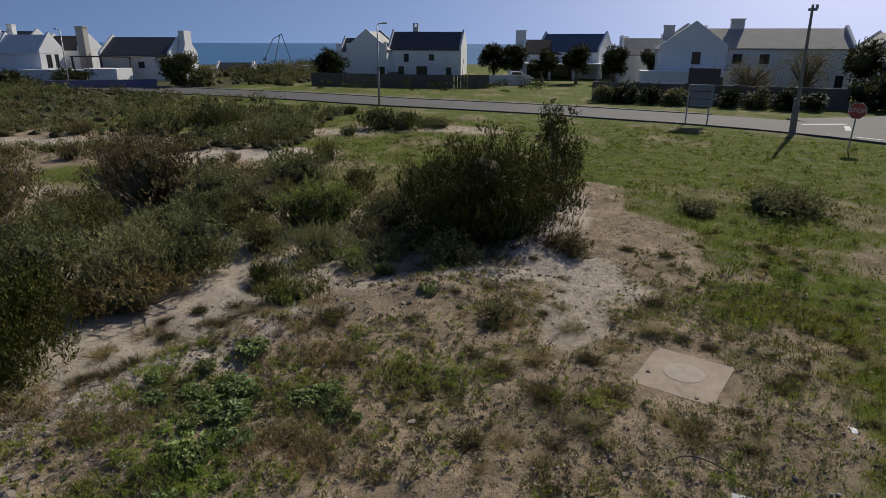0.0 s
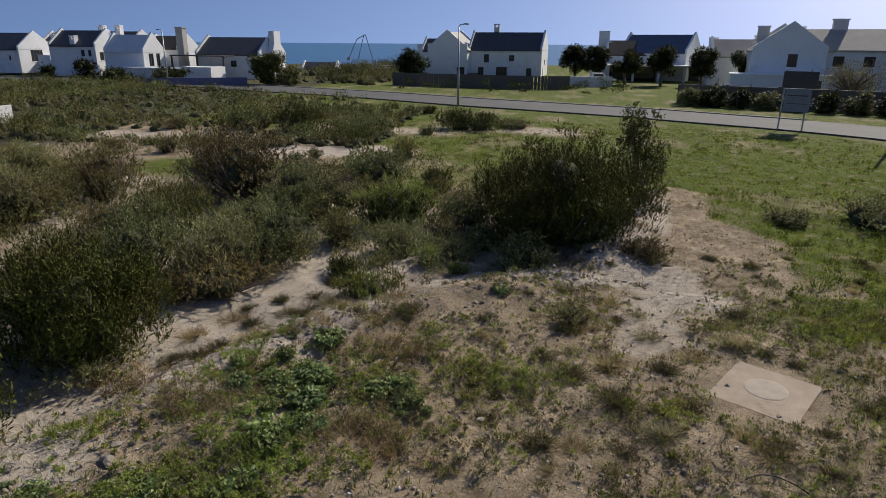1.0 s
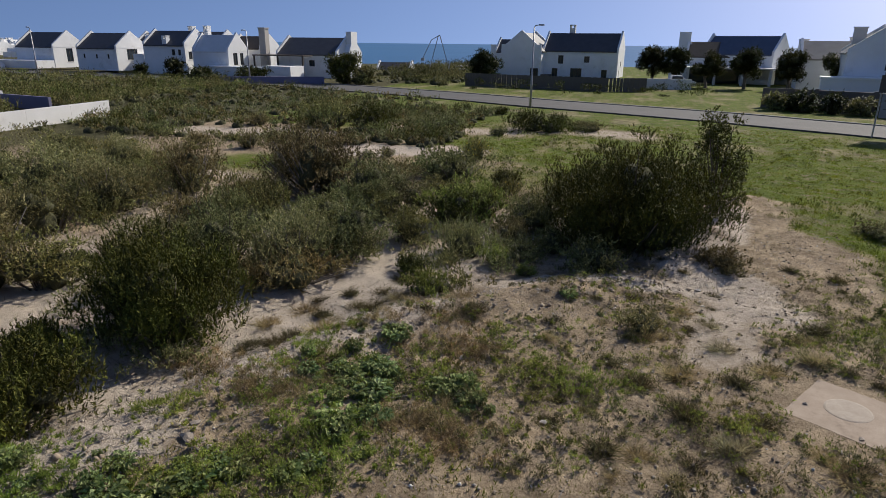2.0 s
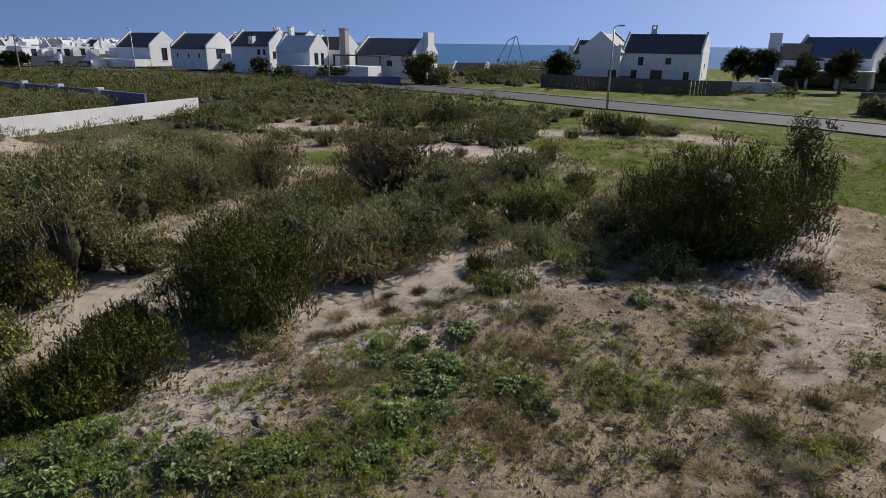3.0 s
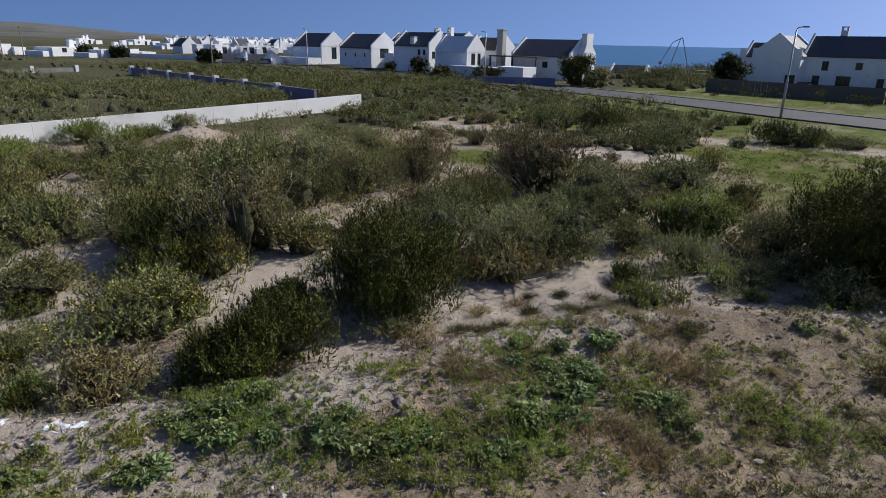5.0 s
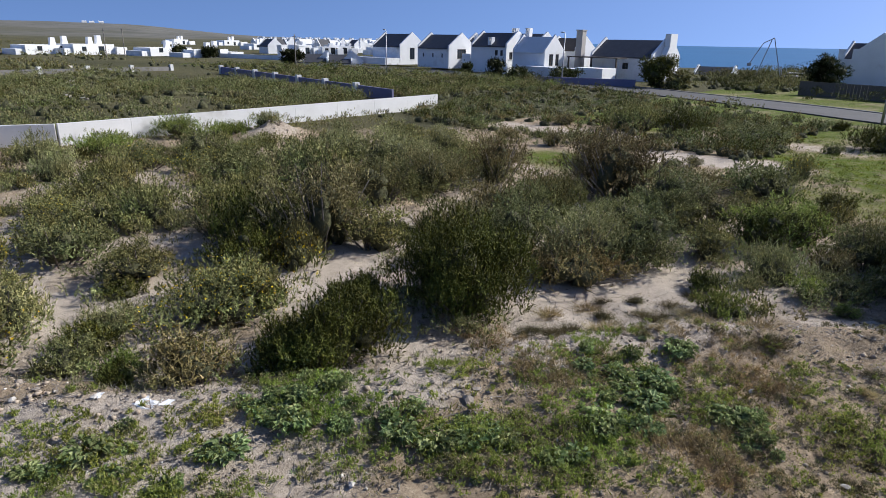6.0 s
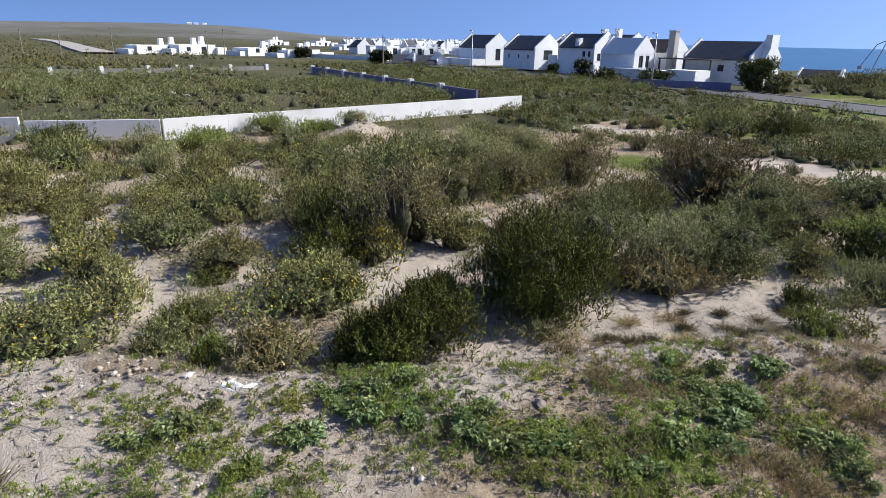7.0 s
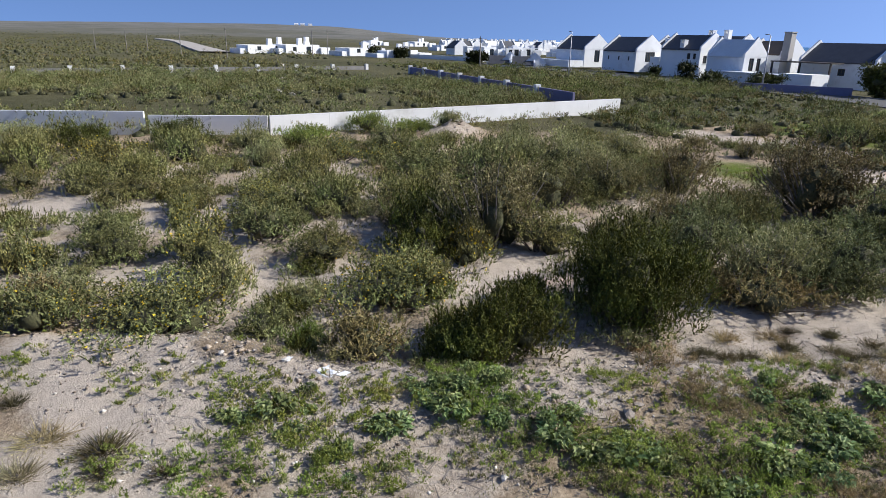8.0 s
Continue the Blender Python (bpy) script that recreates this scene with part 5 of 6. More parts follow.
def tree(x, y, w, hgt, trunk, seed, label, material=None, group="", leaf=0.16, dense=420, name="tree", spread=1.0, solid=0.6):
    """A tree: tapered trunk, limbs and a crown of many small leaves in uneven clumps."""
    rng = np.random.default_rng(seed)
    t = thing(name, pose(x, y, level(x, y) - 0.05), label, "tree", group)
    lobes = []
    for i in range(int(16 * spread)):
        a, r = rng.uniform(0, 6.28), rng.random() ** 0.5 * 0.36 * w
        z = rng.uniform(trunk + 0.12 * (hgt - trunk), hgt - 0.12 * (hgt - trunk))
        k = 1 - 0.5 * abs((z - trunk) / (hgt - trunk) - 0.45)
        s = rng.uniform(0.13, 0.22) * w
        lobes.append((r * k * math.cos(a), r * k * math.sin(a), z, s, s, min(s, (hgt - trunk) * 0.24)))
    bm = bmesh.new()
    lean = rng.normal(size=2) * 0.05 * hgt
    tube(bm, [(0, 0, -0.2), (lean[0] * 0.4, lean[1] * 0.4, trunk * 0.6), (lean[0], lean[1], trunk + 0.3 * (hgt - trunk))], [0.05 * w + 0.03, 0.035 * w + 0.02, 0.02 * w], 7)
    part("trunk", bm, STEM, t)
    bm = bmesh.new()
    for lx, ly, lz, *_ in lobes:
        tube(bm, [(lean[0] * 0.5, lean[1] * 0.5, trunk * 0.85), (lx * 0.5, ly * 0.5, trunk * 0.4 + lz * 0.6), (lx, ly, lz)], [0.02 * w, 0.013 * w, 0.005 * w], 4)
    part("branch_frame", bm, STEM, t)
    n = int(dense * (2.6 * w * (hgt - trunk)))
    leaves = leaf_cloud(rng, lobes, n, leaf, leaf * 0.45, 0.3, 0.6, 0.35, -1.0)
    # The solids in the crown carry its inner shade as dark colour.
    crown = new("crown", foliage_mesh("crown", leaves, shade_solids(rng, lobes, solid, COARSE, 0.12), material or LEAF_TREE) if solid else triangles("crown", leaves, material or LEAF_TREE))
    crown.parent = t
    return t


tree(4.0, 22.0, 2.1, 3.7, 0.15, 71, "slender young tree with thin grey-green foliage", LEAF_DARK, dense=520, leaf=0.09, spread=1.6, solid=0)
for i, (x, y) in enumerate(((7.2, 95), (9.9, 94), (14.0, 92), (18.4, 90.5), (23.3, 89), (28.0, 87))):
    tree(x, y, 4.7, 5.0 - 0.2 * (i % 3), 1.5, 80 + i, "clipped round-headed dark tree with pale trunk", LEAF_TREE, "clipped trees in a row", 0.2, 330)
tree(-17.9, 103.5, 5.8, 4.0, 0.2, 91, "low dark rounded coastal tree beside the house", LEAF_TREE, "", 0.28, 140)
tree(-32.8, 81.6, 6.6, 3.8, 0.1, 92, "broad dark green tree beside the barn-like house", LEAF_DARK, "", 0.28, 140)
tree(-30.0, 80.5, 4.4, 2.2, 0.1, 96, "broad dark green tree beside the barn-like house", LEAF_MIXED, "", 0.28, 140)
tree(-58.6, 80.8, 3.4, 2.8, 0.2, 93, "small dark rounded tree before the houses", LEAF_TREE, "", 0.26, 140)
tree(-62.0, 78.4, 2.6, 2.2, 0.2, 94, "small dark rounded tree before the houses", LEAF_TREE, "", 0.26, 140)
tree(-52.7, 79.4, 5.5, 1.9, 0.1, 95, "dark spreading garden tree behind a wall", LEAF_TREE, "", 0.26, 140)
tree(-45.5, 79.6, 6.0, 1.9, 0.1, 97, "dark spreading garden tree behind a wall", LEAF_TREE, "", 0.26, 140)
for i, (x, y, w, hgt) in enumerate(((41, 60.5, 7.5, 6.0), (46, 62, 9, 6.6), (52, 66, 9, 7.0), (36.5, 54.5, 4.6, 2.7), (40.5, 52.5, 5.5, 3.2), (46, 55, 6, 4.4))):
    tree(x, y, w, hgt, 0.2, 110 + i, "dense dark garden tree by the side road", LEAF_TREE, "", 0.28, 140)
for i, (x, y, w, hgt) in enumerate(((31.0, 66, 7.0, 4.2), (35.5, 64, 6.0, 4.8))):
    tree(x, y, w, hgt, 0.8, 120 + i, "thin greyish leafless garden tree", LEAF_BROWN, "", 0.1, 240, spread=2.0, solid=0)
for i, (x, y, w) in enumerate(((-163, 86, 5), (-155, 90, 4.5), (-108, 81, 4), (-120, 88, 4))):
    tree(x, y, w, 3.0, 0.2, 130 + i, "dark rounded shrubby tree in the village", LEAF_TREE, "", 0.3, 150)
# flowering hedge along the road
for i in range(9):
    x, y = 15.2 + 2.0 * i, 61.8 - 1.0 * i
    w = 2.6 + 0.5 * math.sin(i * 2.1)
    hedge = tree(x, y, w, 1.6 + 0.3 * math.sin(i * 1.3), 0.05, 140 + i, "dark flowering hedge bush before the garden wall", LEAF_TREE if i % 3 else LEAF_MIXED, "hedge bushes", 0.22, 200, "hedge_bush")
    rng = np.random.default_rng(160 + i)
    bloom = new("blossom", triangles("blossom", leaf_cloud(rng, [(0, 0, 0.8, w * 0.42, w * 0.42, 0.8)], 60, 0.12, 0.14, 0.2, 0.8, 0.1, 0.0, 1), PETAL_WHITE))
    bloom.parent = hedge


# ---- far scrub and grass: too many to count ----
def scrub_field(name, label, spots, material, leaf, per, slim=0.42, shoots=5, inner=0.2):
    """Low scrub clumps joined into one object; spots: rows of x, y, across, height."""
    rng = np.random.default_rng(len(spots))
    z = ground_height(spots[:, 0], spots[:, 1])
    out, hearts = [], []
    for (x, y, w, hgt), zz in zip(spots, z):
        lobes = [(rng.normal() * w * 0.2, rng.normal() * w * 0.2, hgt * rng.uniform(0.25, 0.72), w * k, w * k, hgt * k * 1.5) for k in rng.uniform(0.12, 0.26, 7)]
        # One dark solid per clump, shade between the leaves put into colour.
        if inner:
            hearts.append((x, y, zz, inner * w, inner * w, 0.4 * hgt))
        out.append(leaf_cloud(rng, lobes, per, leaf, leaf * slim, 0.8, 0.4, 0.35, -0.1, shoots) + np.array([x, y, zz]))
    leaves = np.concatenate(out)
    ob = new(name, foliage_mesh(name, leaves, shade_solids(rng, hearts, 1.0, COARSE, 0.2), material) if inner else triangles(name, leaves, material))
    return tagged(ob, label, "scrub", kind="stuff")


def field_spots(count, b0, b1, d0, d1, size, seed, ok):
    rng = np.random.default_rng(seed)
    rows = []
    while len(rows) < count:
        b = np.radians(rng.uniform(b0, b1, 4000))
        d = np.exp(rng.uniform(np.log(d0), np.log(d1), 4000))
        x, y = -d * np.sin(b), d * np.cos(b)
        keep = ok(x, y, d) & (rng.random(4000) < 0.5 + 0.5 * fbm(x, y, 0.07, 2.0))
        w = size * rng.uniform(0.6, 1.5, 4000)
        for i in np.nonzero(keep)[0]:
            rows.append((x[i], y[i], w[i], w[i] * rng.uniform(0.3, 0.62)))
    return np.array(rows[:count])


def off_road(x, y):
    line = np.array([(p.x, p.y) for p in smooth_line(MAIN, 3.0)])
    near = np.full(x.shape, 1e9)
    for px, py in line:
        near = np.minimum(near, np.hypot(x - px, y - py))
    return near > 5.0


left_field = lambda x, y, d: (open_sand(x, y) < 0.4) & (x < -37) & (y < 40 + (-x - 41) * 0.23) & (x > -97)
plot_back = lambda x, y, d: (x > -34.5 - 0.4 * np.maximum(y - 40, 0)) & (x < -8) & (y > 32) & off_road(x, y) & (y < 78) & (beyond_crest(x, y) > 1) & (x + 0.9 * (y - 36) < 6) & (open_sand(x, y) < 0.5)
between = lambda x, y, d: (x < -40) & (y > 43 + (-x - 41) * 0.23) & (y < 86 + 0.05 * -x) & off_road(x, y)
outer = lambda x, y, d: (x < -99) & (y < 54 + 0.25 * (-x - 99)) & (np.abs(y - np.interp(-x, [188, 238, 292, 404, 520], [49, 57.5, 67, 87, 98])) > 7)
verge = lambda x, y, d: (x > -30) & (x < 12) & (y > 71) & (y < 112) & off_road(x, y) & ~((np.abs(x + 4) < 16) & (y > 88))
scrub_field("scrub", "low olive scrub covering the walled field", field_spots(800, 48, 96, 36, 110, 2.0, 1, left_field), LEAF_MIXED, 0.138, 162)
scrub_field("scrub", "low grey-green scrub among the field bushes", field_spots(380, 48, 96, 36, 110, 1.6, 2, left_field), LEAF_GREY, 0.129, 124)
scrub_field("scrub", "brownish low scrub among the field bushes", field_spots(500, 48, 96, 36, 110, 1.6, 12, left_field), LEAF_BROWN, 0.129, 133)
scrub_field("scrub", "dark rounded bushes dotted over the walled field", field_spots(170, 48, 96, 40, 110, 2.1, 22, left_field), LEAF_DARK, 0.138, 192)
scrub_field("scrub", "dense low olive scrub behind the plot", field_spots(260, 8, 55, 31, 85, 1.5, 3, plot_back), LEAF_MIXED, 0.12, 172)
scrub_field("scrub", "dark green low bushes behind the plot", field_spots(160, 8, 55, 31, 85, 1.6, 4, plot_back), LEAF_DARK, 0.129, 172)
scrub_field("scrub", "brownish low bushes behind the plot", field_spots(190, 8, 55, 31, 85, 1.3, 13, plot_back), LEAF_BROWN, 0.12, 144)
scrub_field("scrub", "low scrub between the wall and the houses", field_spots(420, 30, 62, 55, 130, 2.0, 5, between), LEAF_MIXED, 0.154, 144)
scrub_field("scrub", "fresh green scrub between the wall and the houses", field_spots(110, 30, 62, 55, 130, 1.8, 14, between), LEAF_GREEN, 0.154, 133)
scrub_field("scrub", "brown-green scrub between the wall and the houses", field_spots(220, 30, 62, 55, 130, 1.8, 24, between), LEAF_BROWN, 0.154, 133)
scrub_field("scrub", "dark bushes between the wall and the houses", field_spots(200, 30, 62, 55, 130, 2.2, 25, between), LEAF_DARK, 0.154, 172)
scrub_field("scrub", "far low scrub over the coastal flats", field_spots(800, 55, 97, 100, 900, 2.4, 6, outer), LEAF_MIXED, 0.242, 44)
scrub_field("scrub", "far brownish scrub over the coastal flats", field_spots(600, 55, 97, 100, 900, 2.4, 26, outer), LEAF_BROWN, 0.242, 44)
scrub_field("scrub", "far dark bushes over the coastal flats", field_spots(330, 55, 97, 100, 900, 2.6, 27, outer), LEAF_DARK, 0.242, 44)
scrub_field("scrub", "rough bushes on the verge beyond the road", field_spots(75, -10, 30, 66, 125, 1.9, 7, verge), LEAF_DARK, 0.121, 281, inner=0)
coast = lambda x, y, d: (x > -70) & (x < -19) & (y > 82 + np.maximum(-28 - x, 0) * 0.2) & (d < 165) & ~((np.abs(x + 43) < 12) & (y > 86) & (y < 103)) & (x > -36) & off_road(x, y)
scrub_field("scrub", "low coastal bushes above the shore", field_spots(230, 5, 40, 80, 165, 2.6, 15, coast), LEAF_MIXED, 0.189, 144)
scrub_field("scrub", "dark coastal bushes above the shore", field_spots(70, 5, 40, 80, 165, 3.0, 16, coast), LEAF_DARK, 0.189, 192)
plateau = lambda x, y, d: (np.hypot(x - 4.1, y - 9.55) > 1.2) & (beyond_crest(x, y) < 0.5) & (y > 1 - x * 0.1) & (fbm(x, y, 0.7, 6.0) > -0.1)
hollow = lambda x, y, d: (beyond_crest(x, y) > 0.8) & (x > -34.8) & (open_sand(x, y) < 0.3) & (ground_cover(x, y)[1] < 0.5)
scrub_field("undergrowth", "dry brown undergrowth between the shrubs", field_spots(285, -6, 94, 9, 46, 0.75, 8, hollow), LEAF_BROWN, 0.0774, 105, inner=0)
scrub_field("undergrowth", "grey-green undergrowth between the shrubs", field_spots(285, -6, 94, 9, 46, 0.7, 9, hollow), LEAF_GREY, 0.0774, 105, inner=0)
scrub_field("undergrowth", "olive undergrowth between the shrubs", field_spots(326, -6, 94, 9, 46, 0.8, 10, hollow), LEAF_MIXED, 0.0774, 114, inner=0)
back = lambda x, y, d: (x > -34.8) & (x < -14) & (d > 21) & (y < 36) & (open_sand(x, y) < 0.45) & (np.hypot(x + 16, y - 27) > 3.0)
scrub_field("undergrowth", "olive scrub before the boundary wall", field_spots(260, 30, 96, 21, 48, 1.2, 41, back), LEAF_MIXED, 0.086, 124, inner=0)
scrub_field("undergrowth", "grey-green scrub before the boundary wall", field_spots(220, 30, 96, 21, 48, 1.1, 42, back), LEAF_GREY, 0.086, 114, inner=0)
scrub_field("undergrowth", "brownish scrub before the boundary wall", field_spots(200, 30, 96, 21, 48, 1.1, 43, back), LEAF_BROWN, 0.086, 114, inner=0)
# beds of creeping plants: x, y, reach in x, reach in y
BEDS = [(-10.4, 0.2, 0.35, 0.33), (-9.9, 0.9, 0.55, 0.33), (-9.1, 1.6, 0.50, 0.45), (-8.4, 1.9, 0.60, 0.59), (-7.5, 2.2, 0.55, 0.65), (-7.7, 1.3, 0.50, 0.52), (-6.6, 2.3, 0.60, 0.65), (-6.7, 1.7, 0.50, 0.45), (-11.6, -1.4, 0.50, 0.45), (-7.5, 0.9, 0.40, 0.39), (-7.8, 3.3, 0.50, 0.52), (-8.0, -0.2, 0.35, 0.26), (-8.1, -0.7, 0.35, 0.26), (-7.3, 0.4, 0.40, 0.26), (-6.0, 2.5, 0.40, 0.39), (-5.8, 5.2, 0.70, 0.65), (-4.5, 5.9, 0.70, 0.65), (-3.9, 6.4, 0.60, 0.65), (-3.7, 7.1, 0.50, 0.52)]
BEDS += [(-4.6, 8.8, 0.35, 0.45), (-6.2, 7.0, 0.70, 0.39), (-7.6, 4.5, 0.80, 0.65), (-7.2, 5.2, 0.60, 0.39), (-4.8, 5.2, 0.80, 0.52), (-3.7, 5.6, 0.70, 0.52), (-3.2, 6.2, 0.50, 0.65), (-6.6, 4.4, 0.70, 0.39), (-4.0, 9.2, 0.70, 0.65), (-2.8, 9.0, 0.60, 0.65), (-4.7, 8.5, 0.60, 0.52), (-0.9, 9.8, 0.50, 0.52), (-1.6, 10.9, 0.30, 0.39), (-4.6, 7.4, 0.60, 0.52), (-3.3, 7.0, 0.60, 0.39), (-2.3, 6.8, 0.60, 0.26), (0.2, 9.3, 0.8, 0.5), (-0.5, 9.6, 0.5, 0.4), (2.4, 8.6, 0.35, 0.3)]


def bed_spots(count, size, seed, spread):
    """Small plants thick in the middle of the beds and straying out of them."""
    rng = np.random.default_rng(seed)
    b = np.array(BEDS)
    pick = rng.choice(len(b), count, p=(b[:, 2] * b[:, 3]) / (b[:, 2] * b[:, 3]).sum())
    off = rng.normal(size=(count, 2)) * spread * np.where(rng.random(count) < 0.2, 2.0, 1.0)[:, None]
    p = b[pick, :2] + off * b[pick, 2:]
    w = size * rng.uniform(0.5, 1.5, count) * np.exp(-0.12 * (off ** 2).sum(1))
    return np.column_stack([p, w, w * rng.uniform(0.35, 0.75, count)])


scrub_field("ground_cover", "creeping fresh green plants on sandy soil", bed_spots(1500, 0.23, 17, 0.75), LEAF_CREEP, 0.045, 54, 0.42, 3, inner=0)
scrub_field("ground_cover", "creeping grey-green plants on sandy soil", bed_spots(300, 0.2, 19, 0.75), LEAF_GREY, 0.045, 48, 0.35, 3, inner=0)
carpet = lambda x, y, d: (np.hypot(x - 4.1, y - 9.55) > 1.0) & (beyond_crest(x, y) < -0.6) & (open_sand(x, y) < 0.4) & (x > 0.5 + 0.8 * fbm(x, y, 0.5, 2.0))
low = field_spots(1150, -42, 0, 6.0, 15, 0.2, 61, carpet)
scrub_field("ground_cover", "low olive-brown carpet plants on sandy soil", low[:600], LEAF_BROWN, 0.04, 44, 0.34, 3, inner=0)
scrub_field("ground_cover", "low grey-green carpet plants on sandy soil", low[600:880], LEAF_GREY, 0.042, 44, 0.34, 3, inner=0)
scrub_field("ground_cover", "low fresh green carpet plants on sandy soil", low[880:], LEAF_CREEP, 0.04, 44, 0.4, 3, inner=0)
MATS = [(-2.1, 7.5, 0.5), (-2.5, 7.5, 0.4), (-1.6, 7.4, 0.5), (-2.6, 10.0, 0.6), (-3.4, 10.2, 0.5), (-1.9, 10.2, 0.5), (-5.0, 7.8, 0.5), (-6.5, 8.8, 0.5), (-4.5, 8.0, 0.5), (-7.2, 8.9, 0.4), (-6.6, 14.0, 0.5), (-3.8, 10.7, 0.6), (-2.8, 11.2, 0.6), (-2.2, 7.9, 0.6), (-4.3, 8.7, 0.5), (-4.7, 7.9, 0.5)]  # x, y, reach


def mat_spots(count, seed):
    rng = np.random.default_rng(seed)
    m = np.array(MATS)
    p = m[rng.integers(len(m), size=count)]
    w = rng.uniform(0.12, 0.34, count)
    return np.column_stack([p[:, :2] + rng.normal(size=(count, 2)) * p[:, 2:3] * 0.6, w, w * rng.uniform(0.2, 0.5, count)])


scrub_field("dead_stems", "mat of dead grey-brown stems on sandy soil", mat_spots(480, 51), STRAW, 0.075, 60, 0.13, 3, 0)
cushions = field_spots(1150, -34, 100, 6.5, 17, 0.16, 18, plateau)
cushions[:, 3] *= 1.5
scrub_field("ground_cover", "small dry olive cushion plants on sandy soil", cushions, LEAF_BROWN, 0.04, 60, 0.3, 3, inner=0)
cushions = field_spots(620, -34, 100, 6.5, 17, 0.15, 20, plateau)
cushions[:, 3] *= 1.3
scrub_field("ground_cover", "small green cushion plants on sandy soil", cushions, LEAF_CREEP, 0.035, 54, 0.4, 3, inner=0)
mats = field_spots(700, -36, 12, 13, 44, 0.5, 19, lambda x, y, d: (ground_cover(x, y)[1] > 0.3) & off_road(x, y))
mats[:, 3] *= 0.45
scrub_field("ground_cover", "coarse green clumps in the short grass", mats, LEAF_LAWN, 0.07, 60, 0.4, inner=0)


def blades(name, label, spots, material, height, spread, per, seed, width=0.012):
    """Grass tufts joined into one object."""
    rng = np.random.default_rng(seed)
    n = len(spots)
    p = np.repeat(spots, per, 0) + rng.normal(size=(n * per, 2)) * spread
    size = np.repeat(rng.uniform(0.5, 1.4, n), per) * rng.uniform(0.6, 1.2, n * per) * height
    base = np.column_stack([p, ground_height(p[:, 0], p[:, 1]) - 0.01])
    out = rng.normal(size=(n * per, 3)) * 0.5
    out[:, 2] = np.abs(out[:, 2]) + 0.7
    out /= np.linalg.norm(out, axis=1, keepdims=True)
    side = np.cross(out, rng.normal(size=(n * per, 3)))
    side /= np.linalg.norm(side, axis=1, keepdims=True) + 1e-9
    w = width * (0.6 + 0.8 * rng.random((n * per, 1)))
    ob = new(name, triangles(name, np.stack([base - side * w, base + side * w, base + out * size[:, None]], 1), material))
    return tagged(ob, label, "grass", kind="stuff")


def cover_spots(count, x0, x1, y0, y1, seed, chance):
    rng = np.random.default_rng(seed)
    out = np.zeros((0, 2))
    while len(out) < count:
        x, y = rng.uniform(x0, x1, 6000), rng.uniform(y0, y1, 6000)
        d = np.hypot(x, y)
        keep = (np.hypot(x - 4.12, y - 9.55) > 1.0) & (rng.random(6000) < chance(x, y, *ground_cover(x, y)) * np.clip(12 / d, 0.15, 1)) & (np.abs(np.degrees(np.arctan2(-x, y)) - 28) < 68)
        out = np.concatenate([out, np.column_stack([x, y])[keep]])
    return out[:count]


blades("grass", "short green grass on the open plot", cover_spots(15000, -16, 24, 5, 46, 1, lambda x, y, s, g, c: g * off_road(x, y)), BLADE_GREEN, 0.1, 0.07, 8, 21, 0.008)
blades("grass", "thin dry grass on sandy soil", cover_spots(2600, -14, 12, -1, 24, 2, lambda x, y, s, g, c: np.clip(0.55 - 0.45 * s - 0.4 * c, 0.03, 1) * (fbm(x, y, 0.8, 3.0) > -0.2)), BLADE_DRY, 0.09, 0.06, 8, 22, 0.004)
blades("grass", "green seedlings between the weeds", cover_spots(1300, -11, 9, 0, 16, 3, lambda x, y, s, g, c: np.clip(0.2 + g - 0.3 * s, 0.02, 1) * (beyond_crest(x, y) < 0.6) * (fbm(x, y, 0.9, 6.0) > 0.05)), BLADE_GREEN, 0.06, 0.07, 10, 23, 0.006)


# ---- weeds, tufts, stones and litter ----
def make_weed(seed, w, hgt, count):
    """A broad-leaved weed: rosettes of folded leaves."""
    rng = np.random.default_rng(seed)
    bm = bmesh.new()
    for i in range(count):
        a, r = rng.uniform(0, 6.28), rng.random() ** 0.5 * w * 0.45
        base = Vector((r * math.cos(a) * 0.6, r * math.sin(a) * 0.6, hgt * rng.uniform(0.05, 0.75)))
        b = a + rng.normal() * 0.7
        out = Vector((math.cos(b), math.sin(b), rng.uniform(-0.1, 0.7))).normalized()
        side = out.cross(Vector((0, 0, 1))).normalized()
        ln, wd = rng.uniform(0.06, 0.14), rng.uniform(0.022, 0.05)
        up = side.cross(out)
        v = [bm.verts.new(base + q) for q in (Vector(), out * ln * 0.5 + side * wd + up * 0.02, out * ln - up * 0.03, out * ln * 0.5 - side * wd + up * 0.02, out * ln * 0.55 - up * 0.015)]
        for f in ((0, 1, 4), (1, 2, 4), (2, 3, 4), (3, 0, 4)):
            bm.faces.new([v[k] for k in f])
    t = thing("weed", Matrix(), "leafy green broad-leaved weed on sandy soil", "weed", "broad-leaved weeds")
    part("leaves", bm, LEAF_WEED, t)
    bm = bmesh.new()
    for i in range(6):
        a = rng.uniform(0, 6.28)
        tube(bm, [(0, 0, -0.05), (0.2 * w * math.cos(a), 0.2 * w * math.sin(a), hgt * 0.7)], [0.008, 0.004], 4)
    tagged(part("stalk", bm, LEAF_WEED, t), kind="stuff")
    return t


